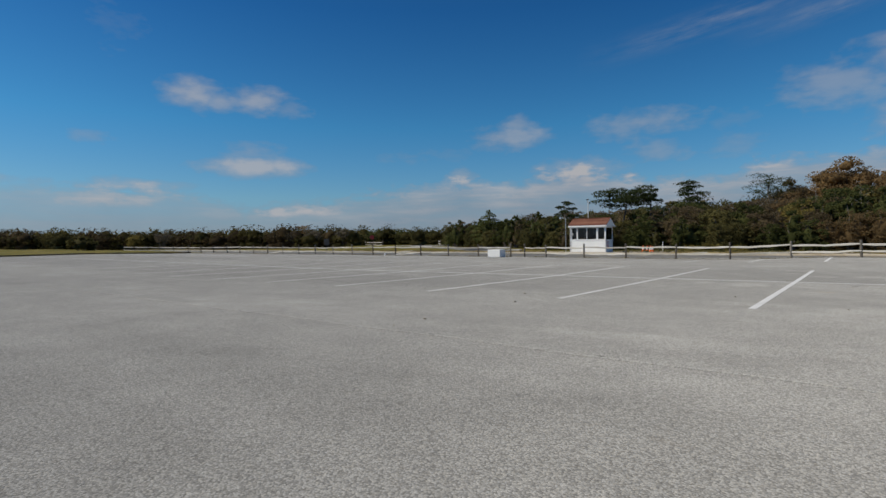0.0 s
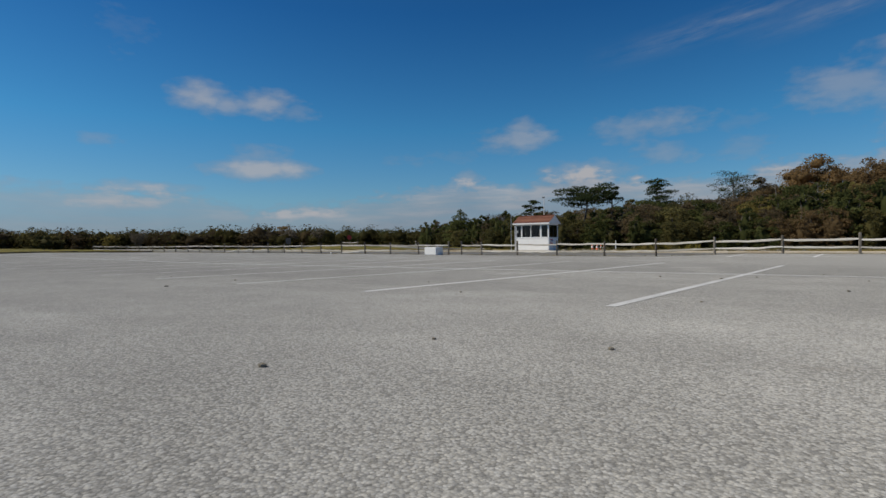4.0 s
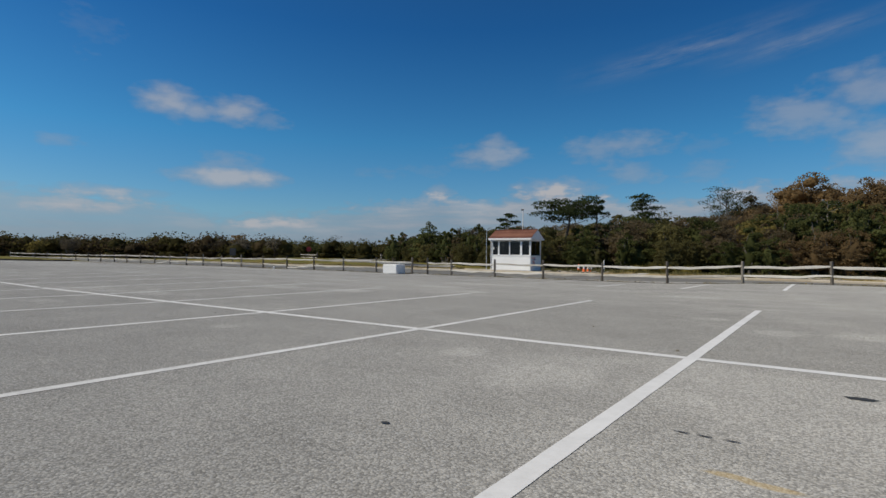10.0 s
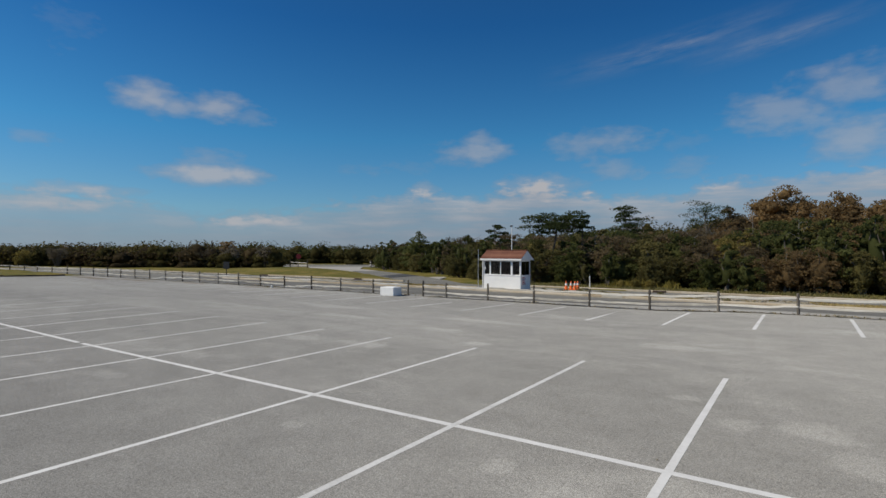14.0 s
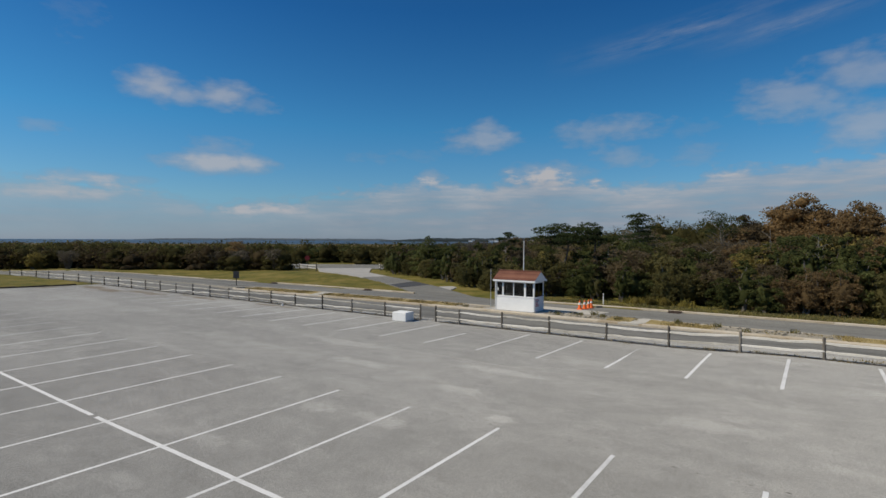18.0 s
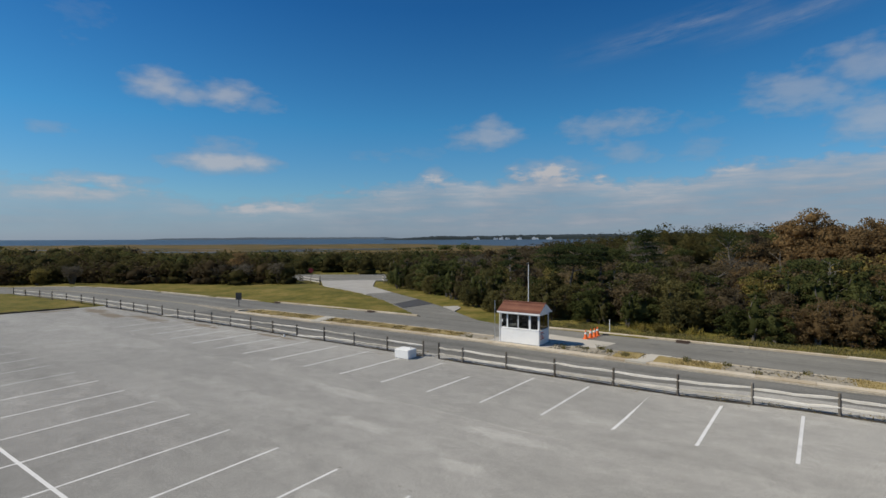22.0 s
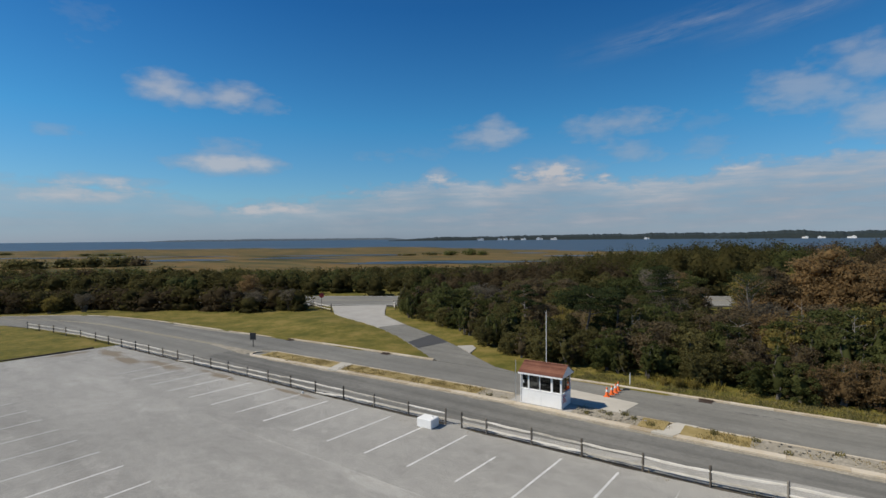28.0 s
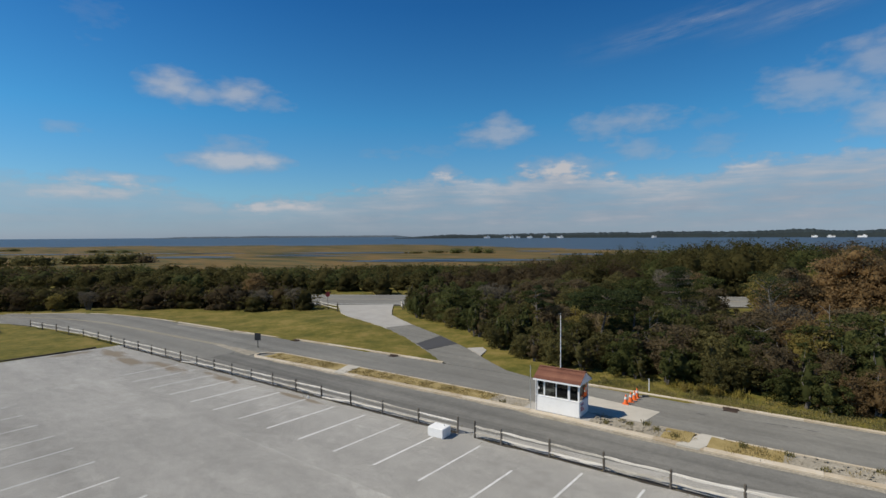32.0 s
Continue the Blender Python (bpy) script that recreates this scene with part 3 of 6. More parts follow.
def lathe_bm(profile, sides=16, close=True):
    """A turned shape from (radius, height) pairs."""
    bm = bmesh.new()
    rings = [[bm.verts.new((r * math.cos(2 * math.pi * i / sides), r * math.sin(2 * math.pi * i / sides), z)) for i in range(sides)] for r, z in profile]
    for a, b in zip(rings, rings[1:]):
        for i in range(sides):
            bm.faces.new((a[i], a[(i + 1) % sides], b[(i + 1) % sides], b[i]))
    if close:
        bm.faces.new(list(reversed(rings[0])))
        bm.faces.new(rings[-1])
    return bm


def tube(points, radii, sides=6):
    """Vertices and faces of a tapered tube along points."""
    pts = [Vector(p) for p in points]
    verts, faces = [], []
    for i, p in enumerate(pts):
        d = (pts[min(i + 1, len(pts) - 1)] - pts[max(i - 1, 0)]).normalized()
        a = d.orthogonal().normalized()
        b = d.cross(a)
        for k in range(sides):
            t = 2 * math.pi * k / sides
            verts.append(p + (a * math.cos(t) + b * math.sin(t)) * radii[i])
    for i in range(len(pts) - 1):
        for k in range(sides):
            k2 = (k + 1) % sides
            faces.append((i * sides + k, i * sides + k2, (i + 1) * sides + k2, (i + 1) * sides + k))
    faces.append(tuple(reversed(range(sides))))
    faces.append(tuple(range((len(pts) - 1) * sides, len(pts) * sides)))
    return verts, faces


def join_geo(pieces):
    verts, faces = [], []
    for v, f in pieces:
        o = len(verts)
        verts += list(v)
        faces += [tuple(i + o for i in q) for q in f]
    return verts, faces


# ---- the lie of the land ----
PROFILE = ((-400, 1.6), (-80, 1.6), (0, 0.0), (18.6, -0.37), (22.6, -0.25), (25, -0.2), (31, -0.42), (40, -0.3), (60, -0.2), (4000, -0.2))
PX, PZ = [p[0] for p in PROFILE], [p[1] for p in PROFILE]
MX, MY = -55.0, 55.0  # a point on the near edge of the main road
DX, DY = 0.855, 0.518  # its direction


def along(x, y):
    return (x - MX) * DX + (y - MY) * DY


def beyond(x, y):
    return -(x - MX) * DY + (y - MY) * DX


LOT_Y, LOT_A, LOT_B = (-45, -10, -5.3, 0.0, 5.1, 13.0, 18.6), (0.50, 0.115, 0.058, 0.004, -0.035, -0.235, -0.32), (0.008, 0.008, 0.0115, 0.0085, 0.003, 0.0, 0.0)


def lot_z(x, y):
    """The lot falls gently towards the fence and rises again to its eastern corner."""
    x, y = max(-14.0, min(4.0, x)), max(-45.0, min(18.6, y))
    u, v = max(0.0, min(1.0, (x + 5) / 6)), max(0.0, min(1.0, (y - 6) / 12))
    return float(np.interp(y, LOT_Y, LOT_A)) + float(np.interp(y, LOT_Y, LOT_B)) * x + 0.2 * u * u * (3 - 2 * u) * v * v * (3 - 2 * v)


def pave_z(x, y):
    if y <= 18.6:
        return lot_z(x, y)
    z = float(np.interp(y, PX, PZ))
    t = min(1.0, (y - 18.6) / 4.0)
    return lot_z(x, 18.6) * (1 - t) + z * t


FENCE_BEND = ((-110, 4.0), (-90, 11.4), (-82, 14.3), (-78, 15.4), (-72.4, 16.3), (-66.5, 17.0), (-57, 17.3), (0, 18.95), (60, 20.7))
KERB_FAR = ((-130, -8.0), (-104, 8.0), (-98, 13.5), (-93, 18.4), (-88, 22.3), (-81, 25.4), (-73, 27.1), (-65.5, 27.8), (-57.3, 28.3), (-46.2, 29.3), (-40, 29.85), (-33.9, 30.2), (-28.1, 30.55), (-20.6, 31.0), (-15.4, 31.5), (0, 31.9), (70, 33.4))


def bend(pairs, x):
    return float(np.interp(x, [p[0] for p in pairs], [p[1] for p in pairs]))


def fence_y(x):
    return bend(FENCE_BEND, x)


def lot_edge(x):
    """The pale asphalt of the lot runs on under the fence."""
    return fence_y(x) + bend(((-120, 0.9), (-20, 0.9), (-8, 1.3), (-1.3, 2.2), (60, 2.4)), x)


def median_near(x):
    return bend(((-43, 22.15), (-27, 23.05), (-17.7, 23.5), (-7, 23.42), (60, 25.2)), x)


def median_far(x):
    return bend(((-43, 24.4), (-28, 25.05), (-18.5, 25.4), (-13, 25.5), (-5.6, 25.6), (60, 27.3)), x)


def far_kerb(x):
    return bend(KERB_FAR, x)


def shore(x, y):
    """How far, in metres, a place lies out in the bay (negative: on land)."""
    a, s = along(x, y), beyond(x, y)
    return s - (float(np.interp(a, (-900, -544, -300, -60, 10, 60, 200, 600), (470, 500, 590, 600, 430, 350, 300, 260))) + 30 * math.sin(a * 0.011 + 1.0) + 22 * math.sin(a * 0.037) + 9 * math.sin(a * 0.11))


DRIVE_L = [(-27.4, 30.7), (-28.6, 31.3), (-31.2, 33.0), (-34.3, 34.9), (-37.9, 37.1), (-42.1, 39.0)]
DRIVE_R = [(-19.6, 31.1), (-22.2, 31.7), (-24.5, 33.0), (-28.9, 36.0), (-33.8, 38.9), (-41.0, 42.4)]
APRON_L = [(-42.1, 39.0), (-48.9, 41.1), (-52.2, 42.3), (-55.1, 43.9), (-62.0, 49.6)]
APRON_R = [(-41.0, 42.4), (-44.7, 44.5), (-48.2, 46.7), (-51.0, 49.8), (-55.0, 54.6)]
DRIVE_RING = DRIVE_L + APRON_L[1:] + list(reversed(DRIVE_R + APRON_R[1:]))


def on_drive(x, y):
    inside, ring = False, DRIVE_RING
    for (ax, ay), (bx, by) in zip(ring, ring[1:] + ring[:1]):
        if (ay > y) != (by > y) and x < ax + (bx - ax) * (y - ay) / (by - ay):
            inside = not inside
    return inside


def drive_z(x, y):
    return pave_z(x, y) + 0.002 + 0.11 * min(1, max(0, (y - 31.5) / 2)) + 0.35 * math.exp(-((x + 50) / 9) ** 2 - ((y - 39) / 5) ** 2)


def land_z(x, y):
    z = pave_z(x, y)
    s = beyond(x, y)
    far = far_kerb(x)
    if -64 < x < -19 and 31 < y < 56 and (on_drive(x, y) or on_drive(x + 0.5, y - 0.4) or on_drive(x - 0.5, y + 0.4)):
        return drive_z(x, y) - 0.16
    if y > far + 0.1:
        z += 0.09 + 0.5 * math.exp(-((x + 50) / 9) ** 2 - ((y - 37) / 4.5) ** 2) + 0.08 * noise.noise((x * 0.10, y * 0.10, 8)) * min(1, (y - far) / 4)
    elif x < -58.6 and y < fence_y(x) - 0.3:
        z += 0.06 + 0.10 * noise.noise((x * 0.12, y * 0.12, 3)) + 0.012 * min(25, -58.6 - x)
    else:
        z -= 0.10
    if -1.5 < s < 14.5:
        z -= 0.28
    if s > 40:
        z += -1.25 * min(1, (s - 40) / 40)
        z += 0.14 * noise.noise((x * 0.02, y * 0.02, 1)) * min(1, (s - 60) / 40 if s > 60 else 0)
        o = shore(x, y)
        if o > 0:
            z -= min(3.0, o * 0.05)
    return z


def spread(lo, hi, near_lo, near_hi, step, grow=1.16):
    """Grid lines, dense between near_lo and near_hi and ever wider outside."""
    xs = list(np.arange(near_lo, near_hi + 1e-6, step))
    d = step
    while xs[-1] < hi:
        d *= grow
        xs.append(min(hi, xs[-1] + d))
    d = step
    while xs[0] > lo:
        d *= grow
        xs.insert(0, max(lo, xs[0] - d))
    return xs


def build_ground():
    xs = spread(-4900, 4900, -110, 45, 1.25, 1.07)
    ys = spread(-900, 4900, 15, 110, 0.8, 1.06)
    verts = [(x, y, land_z(x, y)) for y in ys for x in xs]
    w = len(xs)
    faces = [(j * w + i, j * w + i + 1, (j + 1) * w + i + 1, (j + 1) * w + i) for j in range(len(ys) - 1) for i in range(w - 1)]
    tagged(mesh_part("ground", mesh_of("ground", verts, faces), M_GROUND, smooth=True), "mown olive grass verge running out into scrub and tan salt marsh", "ground", kind="structure")
    me = mesh_of("water", [(-4950, 60, -1.62), (4950, 60, -1.62), (4950, 4950, -1.62), (-4950, 4950, -1.62)], [(0, 1, 2, 3)])
    tagged(mesh_part("water", me, M_WATER), "dark blue open bay water beyond the salt marsh", "water", kind="structure")


build_ground()


def drape(name, xs, near, far, n, material, lift=0.0, parent=None, label="", thick=0.05, z_of=pave_z, wobble=0.0):
    """A slab of paving between two edges given as functions of x, with a skirt round it."""
    verts, faces = [], []
    for x in xs:
        a, b = near(x), far(x)
        for k in range(n + 1):
            y = a + (b - a) * k / n
            verts.append((x, y, z_of(x, y) + lift + wobble * noise.noise((x * 0.3, y * 0.3, 7))))
    w = n + 1
    m = len(xs)
    faces = [(i * w + k, (i + 1) * w + k, (i + 1) * w + k + 1, i * w + k + 1) for i in range(m - 1) for k in range(n)]
    rim = [k for k in range(w)] + [i * w + n for i in range(1, m)] + [(m - 1) * w + k for k in range(n - 1, -1, -1)] + [i * w for i in range(m - 2, 0, -1)]
    o = len(verts)
    verts += [(verts[i][0], verts[i][1], verts[i][2] - thick) for i in rim]
    for j in range(len(rim)):
        j2 = (j + 1) % len(rim)
        faces.append((rim[j], rim[j2], o + j2, o + j))
    return mesh_part(name, mesh_of(name, verts, faces), material, parent, label, smooth=False)


def steps(a, b, d):
    n = max(1, round((b - a) / d))
    return [a + (b - a) * i / n for i in range(n + 1)]


def quads(name, left, right, material, lift=0.0, parent=None, label="", thick=0.05, across=6, z_of=None):
    """A slab between two matching lists of points."""
    z_of = z_of or pave_z
    verts = []
    for (ax, ay), (bx, by) in zip(left, right):
        for k in range(across + 1):
            x, y = ax + (bx - ax) * k / across, ay + (by - ay) * k / across
            verts.append((x, y, z_of(x, y) + lift))
    w, m = across + 1, len(left)
    faces = [(i * w + k, (i + 1) * w + k, (i + 1) * w + k + 1, i * w + k + 1) for i in range(m - 1) for k in range(across)]
    o = len(verts)
    rim = list(range(w)) + [i * w + across for i in range(1, m)] + [(m - 1) * w + k for k in range(across - 1, -1, -1)] + [i * w for i in range(m - 2, 0, -1)]
    verts += [(verts[i][0], verts[i][1], verts[i][2] - thick) for i in rim]
    faces += [(rim[j], rim[(j + 1) % len(rim)], o + (j + 1) % len(rim), o + j) for j in range(len(rim))]
    me = mesh_of(name, verts, faces)
    bm = bmesh.new()
    bm.from_mesh(me)
    bmesh.ops.recalc_face_normals(bm, faces=bm.faces)
    if sum(f.normal.z for f in bm.faces) < 0:
        bmesh.ops.reverse_faces(bm, faces=bm.faces)
    bm.to_mesh(me)
    bm.free()
    return mesh_part(name, me, material, parent, label)


# ---- paving ----
lot = tagged(drape("pavement", steps(-58.4, 60, 1.4), lambda x: -70, lambda x: lot_edge(x), 130, M_LOT, thick=0.25),
             "pale worn asphalt parking lot with exposed aggregate", "parking lot", kind="structure")
# roadway past the fence, forking round the median
tagged(drape("road", steps(-46, 60, 1.5), lambda x: lot_edge(x) + 0.003, lambda x: median_near(x), 4, M_LANE, lift=-0.002, thick=0.2),
                   "grey asphalt lane between the rail fence and the median", "road", kind="structure")
far_road = tagged(drape("road", steps(-46, 60, 1.5), lambda x: median_far(x), lambda x: far_kerb(x), 6, M_ROAD, lift=-0.004, thick=0.2),
                  "grey asphalt lane beyond the kerbed median", "road", kind="structure")
mouth = tagged(drape("road", steps(-128, -46, 1.5), lambda x: lot_edge(x), lambda x: far_kerb(x), 10, M_ROAD, lift=-0.003, thick=0.2),
               "grey two-lane asphalt road curving away behind the fence", "road", kind="structure")
tagged(drape("median", steps(-46, 60, 1.5), lambda x: median_near(x) + 0.002, lambda x: median_far(x) - 0.002, 2, M_ROAD, lift=-0.02, thick=0.2),
                  "asphalt bed under the median", "road", kind="structure")
tagged(quads("driveway", DRIVE_L, DRIVE_R, M_ROAD, 0.0, thick=0.25, z_of=drive_z), "grey asphalt exit drive curving to the main road", "driveway", kind="structure")
tagged(quads("apron", APRON_L, APRON_R, M_CONC, 0.004, thick=0.25, z_of=drive_z), "pale concrete apron where the drive meets the main road", "driveway", kind="structure")
tagged(quads("asphalt_patch", [(-34.3, 34.92), (-31.8, 33.42)], [(-34.5, 39.2), (-30.8, 37.1)], M_TAR, 0.012, thick=0.02, z_of=drive_z), "square of fresh black asphalt across the drive", "road patch", kind="structure")
tagged(quads("concrete_patch", [(-29.0, 36.2), (-26.4, 34.45)], [(-27.9, 37.2), (-27.0, 36.4)], M_CONC, 0.06, thick=0.1, z_of=land_z), "pale sandy concrete pad beside the drive", "concrete pad", kind="structure")


def main_pt(a, s):
    return (MX + a * DX - s * DY, MY + a * DY + s * DX)


AS = steps(-220, 260, 10)
main = tagged(quads("main_road", [main_pt(a, 0.0) for a in AS], [main_pt(a, 12.5) for a in AS], M_ROAD, 0.06, thick=0.3, across=4), "grey asphalt main road half hidden behind scrub", "road", kind="structure")
for s, mat_ in ((0.5, M_PAINT), (12.0, M_PAINT), (6.1, M_YELLOW), (6.5, M_YELLOW)):
    quads("painted_line", [main_pt(a, s - 0.07) for a in AS], [main_pt(a, s + 0.07) for a in AS], mat_, 0.068, main, "road edge line", 0.004, 1)


def kerb_run(name, pts, width, height, label, step=1.5, side=1):
    """Cast kerb stones, each a part of the run, along points."""
    run = tagged(empty(name), label, "kerb", kind="structure")
    path = [Vector((x, y, 0)) for x, y in pts]
    lens = [(b - a).length for a, b in zip(path, path[1:])]
    total = sum(lens)

    def at(d):
        for a, b, l in zip(path, path[1:], lens):
            if d <= l:
                return a + (b - a) * (d / l)
            d -= l
        return path[-1]

    n = max(1, round(total / step))
    for i in range(n):
        a, b = at(total * i / n), at(total * (i + 1) / n - 0.012)
        d = (b - a).normalized()
        nrm = Vector((-d.y, d.x, 0)) * side
        verts = []
        for p in (a, b):
            z = pave_z(p.x, p.y)
            for off, zz in ((0, -0.15), (0.0, height - 0.03), (0.03, height), (width, height), (width, -0.15)):
                q = p + nrm * off
                verts.append((q.x, q.y, z + zz))
        faces = [(k, k + 1, k + 6, k + 5) for k in range(4)] + [(4, 3, 2, 1, 0), (5, 6, 7, 8, 9)]
        mesh_part("kerb_stone", mesh_of("kerb_stone", verts, faces), M_KERB, run)
    return run


def run_pts(fn, a, b, d=3.0):
    return [(x, fn(x)) for x in steps(a, b, d)]


kerb_run("kerb", run_pts(median_near, -42.5, 56), 0.42, 0.10, "sand-stained pale concrete kerb along the median", 2.4)
kerb_run("kerb", run_pts(lambda x: median_far(x), -41.5, -17), 0.2, 0.10, "pale concrete kerb on the far side of the median", 2.4, -1)
kerb_run("kerb", run_pts(lambda x: median_far(x), -9.0, 56), 0.2, 0.08, "weathered concrete kerb on the far side of the median", 2.4, -1)
kerb_run("kerb", [(-42.5, median_near(-42.5)), (-43.4, 22.75), (-43.1, 23.7), (-41.5, median_far(-41.5))], 0.25, 0.10, "rounded concrete nose of the median", 0.8, -1)
kerb_run("kerb", run_pts(far_kerb, -19.4, 60), 0.22, 0.12, "pale concrete kerb along the wood", 2.4)
kerb_run("kerb", run_pts(far_kerb, -46.0, -27.8), 0.25, 0.12, "pale concrete kerb along the lawn", 2.4)
kerb_run("kerb", run_pts(far_kerb, -120, -46.6), 0.2, 0.05, "low sand-covered concrete road edging", 2.4)
# sandy wash lying along the verge and where the lanes part
tagged(quads("sand_patch", [(-66, 26.6), (-58, 27.4), (-52, 28.3)], [(-66, 27.6), (-58, 28.6), (-52, 29.0)], M_SAND, 0.012, thick=0.02), "drift of pale sand on the road edge", "sand", kind="structure")
tagged(quads("sand_patch", [(-50.5, 22.9), (-47, 22.6), (-43.5, 22.2)], [(-50.5, 23.2), (-47, 23.5), (-43.5, 23.4)], M_SAND, 0.006, thick=0.012), "worn pale patch in the asphalt before the median", "sand", kind="structure")
YELLOW = ((-120, -32), (-100, -14.5), (-90, -7), (-82, -3.5), (-74, -2.1), (-66, -1.7), (-60, -1.5), (-49, -0.9))
for off in (0.0, 0.28):
    quads("painted_line", [(x, 24.0 + off + bend(YELLOW, x)) for x in steps(-110, -49, 3)],
          [(x, 24.12 + off + bend(YELLOW, x)) for x in steps(-110, -49, 3)], M_YELLOW, 0.003, mouth, "faded yellow centre line", 0.004, 1)

# median: dry grass, gravel and a concrete slab
top_z = lambda x, y: pave_z(x, y) + 0.085


def median_piece(a, b, material, label, name="median"):
    return tagged(drape(name, steps(a, b, 0.8), lambda x: median_near(x) + 0.42, lambda x: median_far(x) - 0.2, 5, material, 0.085, thick=0.15, wobble=0.05), label, "median", kind="structure")


median_piece(-41.8, -32.9, M_STRAW, "strip of dry yellow grass in the median")
median_piece(-31.8, -19.2, M_STRAW, "strip of dry yellow grass in the median")
median_piece(-19.2, -16.6, M_SAND, "bare sandy gravel in the median")
median_piece(-16.6, -12.5, M_CONC, "concrete pad under the booth")
median_piece(-12.5, -8.6, M_SAND, "stony bare ground with weeds in the median")
median_piece(-8.6, -7.2, M_STRAW, "tuft of dry grass in the median")
for near_a, near_b, far_a, far_b in ((-7.75, -6.65, -6.9, -5.75), (-32.6, -31.6, -33.2, -31.9)):
    tagged(quads("crossing_slab", [(near_a, median_near(near_a) - 0.01), (far_a, median_far(far_a) + 0.01)], [(near_b, median_near(near_b) - 0.01), (far_b, median_far(far_b) + 0.01)], M_SLAB, 0.11, thick=0.22),
           "concrete crossing slab through the median", "concrete slab", kind="structure")
median_piece(-6.4, -3.2, M_STRAW, "strip of dry yellow grass in the median")
median_piece(-3.2, 2.2, M_SAND, "stony bare ground in the median")
median_piece(2.2, 58, M_STRAW, "strip of dry yellow grass in the median")
tagged(quads("slab", [(-14.6, 25.55), (-10.0, 25.72)], [(-14.5, 29.0), (-9.7, 28.45)], M_SLAB, 0.006, thick=0.1), "pale concrete slab in the lane beside the booth", "concrete slab", kind="structure")


drift = [(x, median_near(x), 0.16 + 0.3 * abs(noise.noise((x * 0.35, 3, 3))) + (0.14 if x > -16 else 0.0)) for x in steps(-40, 56, 0.7)]
tagged(quads("sand_drift", [(x, y - w) for x, y, w in drift], [(x, y + 0.01) for x, y, w in drift], M_SAND, 0.008, thick=0.012, across=2), "drift of tan sand lying along the kerb of the median", "sand", kind="structure")


def lot_line(x0, y0, x1, y1, width, material, wear):
    """A painted stripe with slightly ragged edges, laid on the asphalt."""
    a, b = Vector((x0, y0)), Vector((x1, y1))
    d = (b - a).normalized()
    nrm = Vector((-d.y, d.x))
    n = max(2, round((b - a).length / 0.16))
    verts = []
    for i in range(n + 1):
        p = a + (b - a) * (i / n)
        for s in (-1, 1):
            q = p + nrm * s * (width / 2 * (1 + random.uniform(-wear, wear)))
            verts.append((q.x, q.y, pave_z(q.x, q.y) + 0.0025))
    faces = [(2 * i, 2 * i + 2, 2 * i + 3, 2 * i + 1) for i in range(n)]
    me = mesh_of("painted_line", verts, faces)
    if me.polygons[0].normal.z < 0:
        me.flip_normals()
    return mesh_part("painted_line", me, material, lot)


BAY = 2.715
for k in range(-20, 11):
    mat_ = M_PAINT if k > -11 else M_FAINT
    x = k * BAY
    lot_line(2.71 * k - 0.02 - (0.11 if k == 1 else 0.09 if k == 0 else 0), -5.35, 2.68 * k + 0.06, 5.1 if k != 1 else 4.3, 0.09, mat_, 0.035)
lot_line(-56, 0.0, 30, 0.0, 0.11, M_PAINT, 0.07)
for k in range(-17, 10):
    x = k * 2.69 + 0.12
    lot_line(x, 13.15 + 0.02 * x, x + 0.12, (fence_y(x) - 0.75) if k != -5 else 16.2, 0.11, M_PAINT if k > -15 else M_FAINT, 0.08)
for k in range(-20, 11):
    x = k * BAY
    lot_line(x - 0.1, -29.4, x + 0.05, -19.0, 0.13, M_PAINT, 0.07)
lot_line(-56, -24.2, 30, -24.2, 0.11, M_PAINT, 0.07)


def stain(x, y, rx, ry, material, label, owner=None):
    pts, seed = 22, x * 3.7 + y
    verts = [(x, y, pave_z(x, y) + 0.0045)]
    for i in range(pts):
        t = 2 * math.pi * i / pts
        r = 1 + 0.6 * noise.noise((math.cos(t) * 2.2 + seed, math.sin(t) * 2.2, 0)) + random.uniform(-0.15, 0.15)
        px, py = x + rx * r * math.cos(t), y + ry * r * math.sin(t)
        verts.append((px, py, pave_z(px, py) + 0.0045))
    return mesh_part("stain", mesh_of("stain", verts, [(0, i + 1, (i + 1) % pts + 1) for i in range(pts)]), material, owner or lot, label)


# a sanded seam across the lot with debris in it
seam = []
for i in range(45):
    sx = -14 + i * 0.55
    sy = -9.12 + 0.07 * noise.noise((sx * 0.6, 0, 4)) + 0.02 * math.sin(sx * 2.3)
    seam.append((sx, sy, 0.021 * (1 + 0.7 * noise.noise((sx * 3, 1, 1)))))
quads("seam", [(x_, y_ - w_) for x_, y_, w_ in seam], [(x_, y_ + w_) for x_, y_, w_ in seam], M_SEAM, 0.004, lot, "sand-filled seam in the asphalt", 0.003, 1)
for x_, y_, w_ in seam[::3]:
    stain(x_ + 0.2, y_ + 0.03, 0.03 * (1 + w_ * 8), 0.012, M_OIL, "dark debris")
for x_, y_, w_ in ((-4.1, 30.2, 0.35), (-3.5, 30.3, 0.25), (-2.9, 30.35, 0.2), (-2.2, 30.3, 0.3), (-7.6, 29.6, 0.3)):
    stain(x_, y_, w_, 0.05, M_TAR, "tarred crack in the lane", far_road)
stain(-0.82, -2.6, 0.022, 0.014, M_OIL, "black spot")
for x_ in (0.27, 0.36, 0.46):
    stain(x_, -1.925, 0.035, 0.006, M_OIL, "thin dark scratch")
join = [(x_, 11.0 + 0.12 * noise.noise((x_ * 0.4, 5, 2)), 0.03 * (1 + 0.8 * noise.noise((x_ * 1.3, 2, 6)))) for x_ in steps(-30, -6, 0.6)]
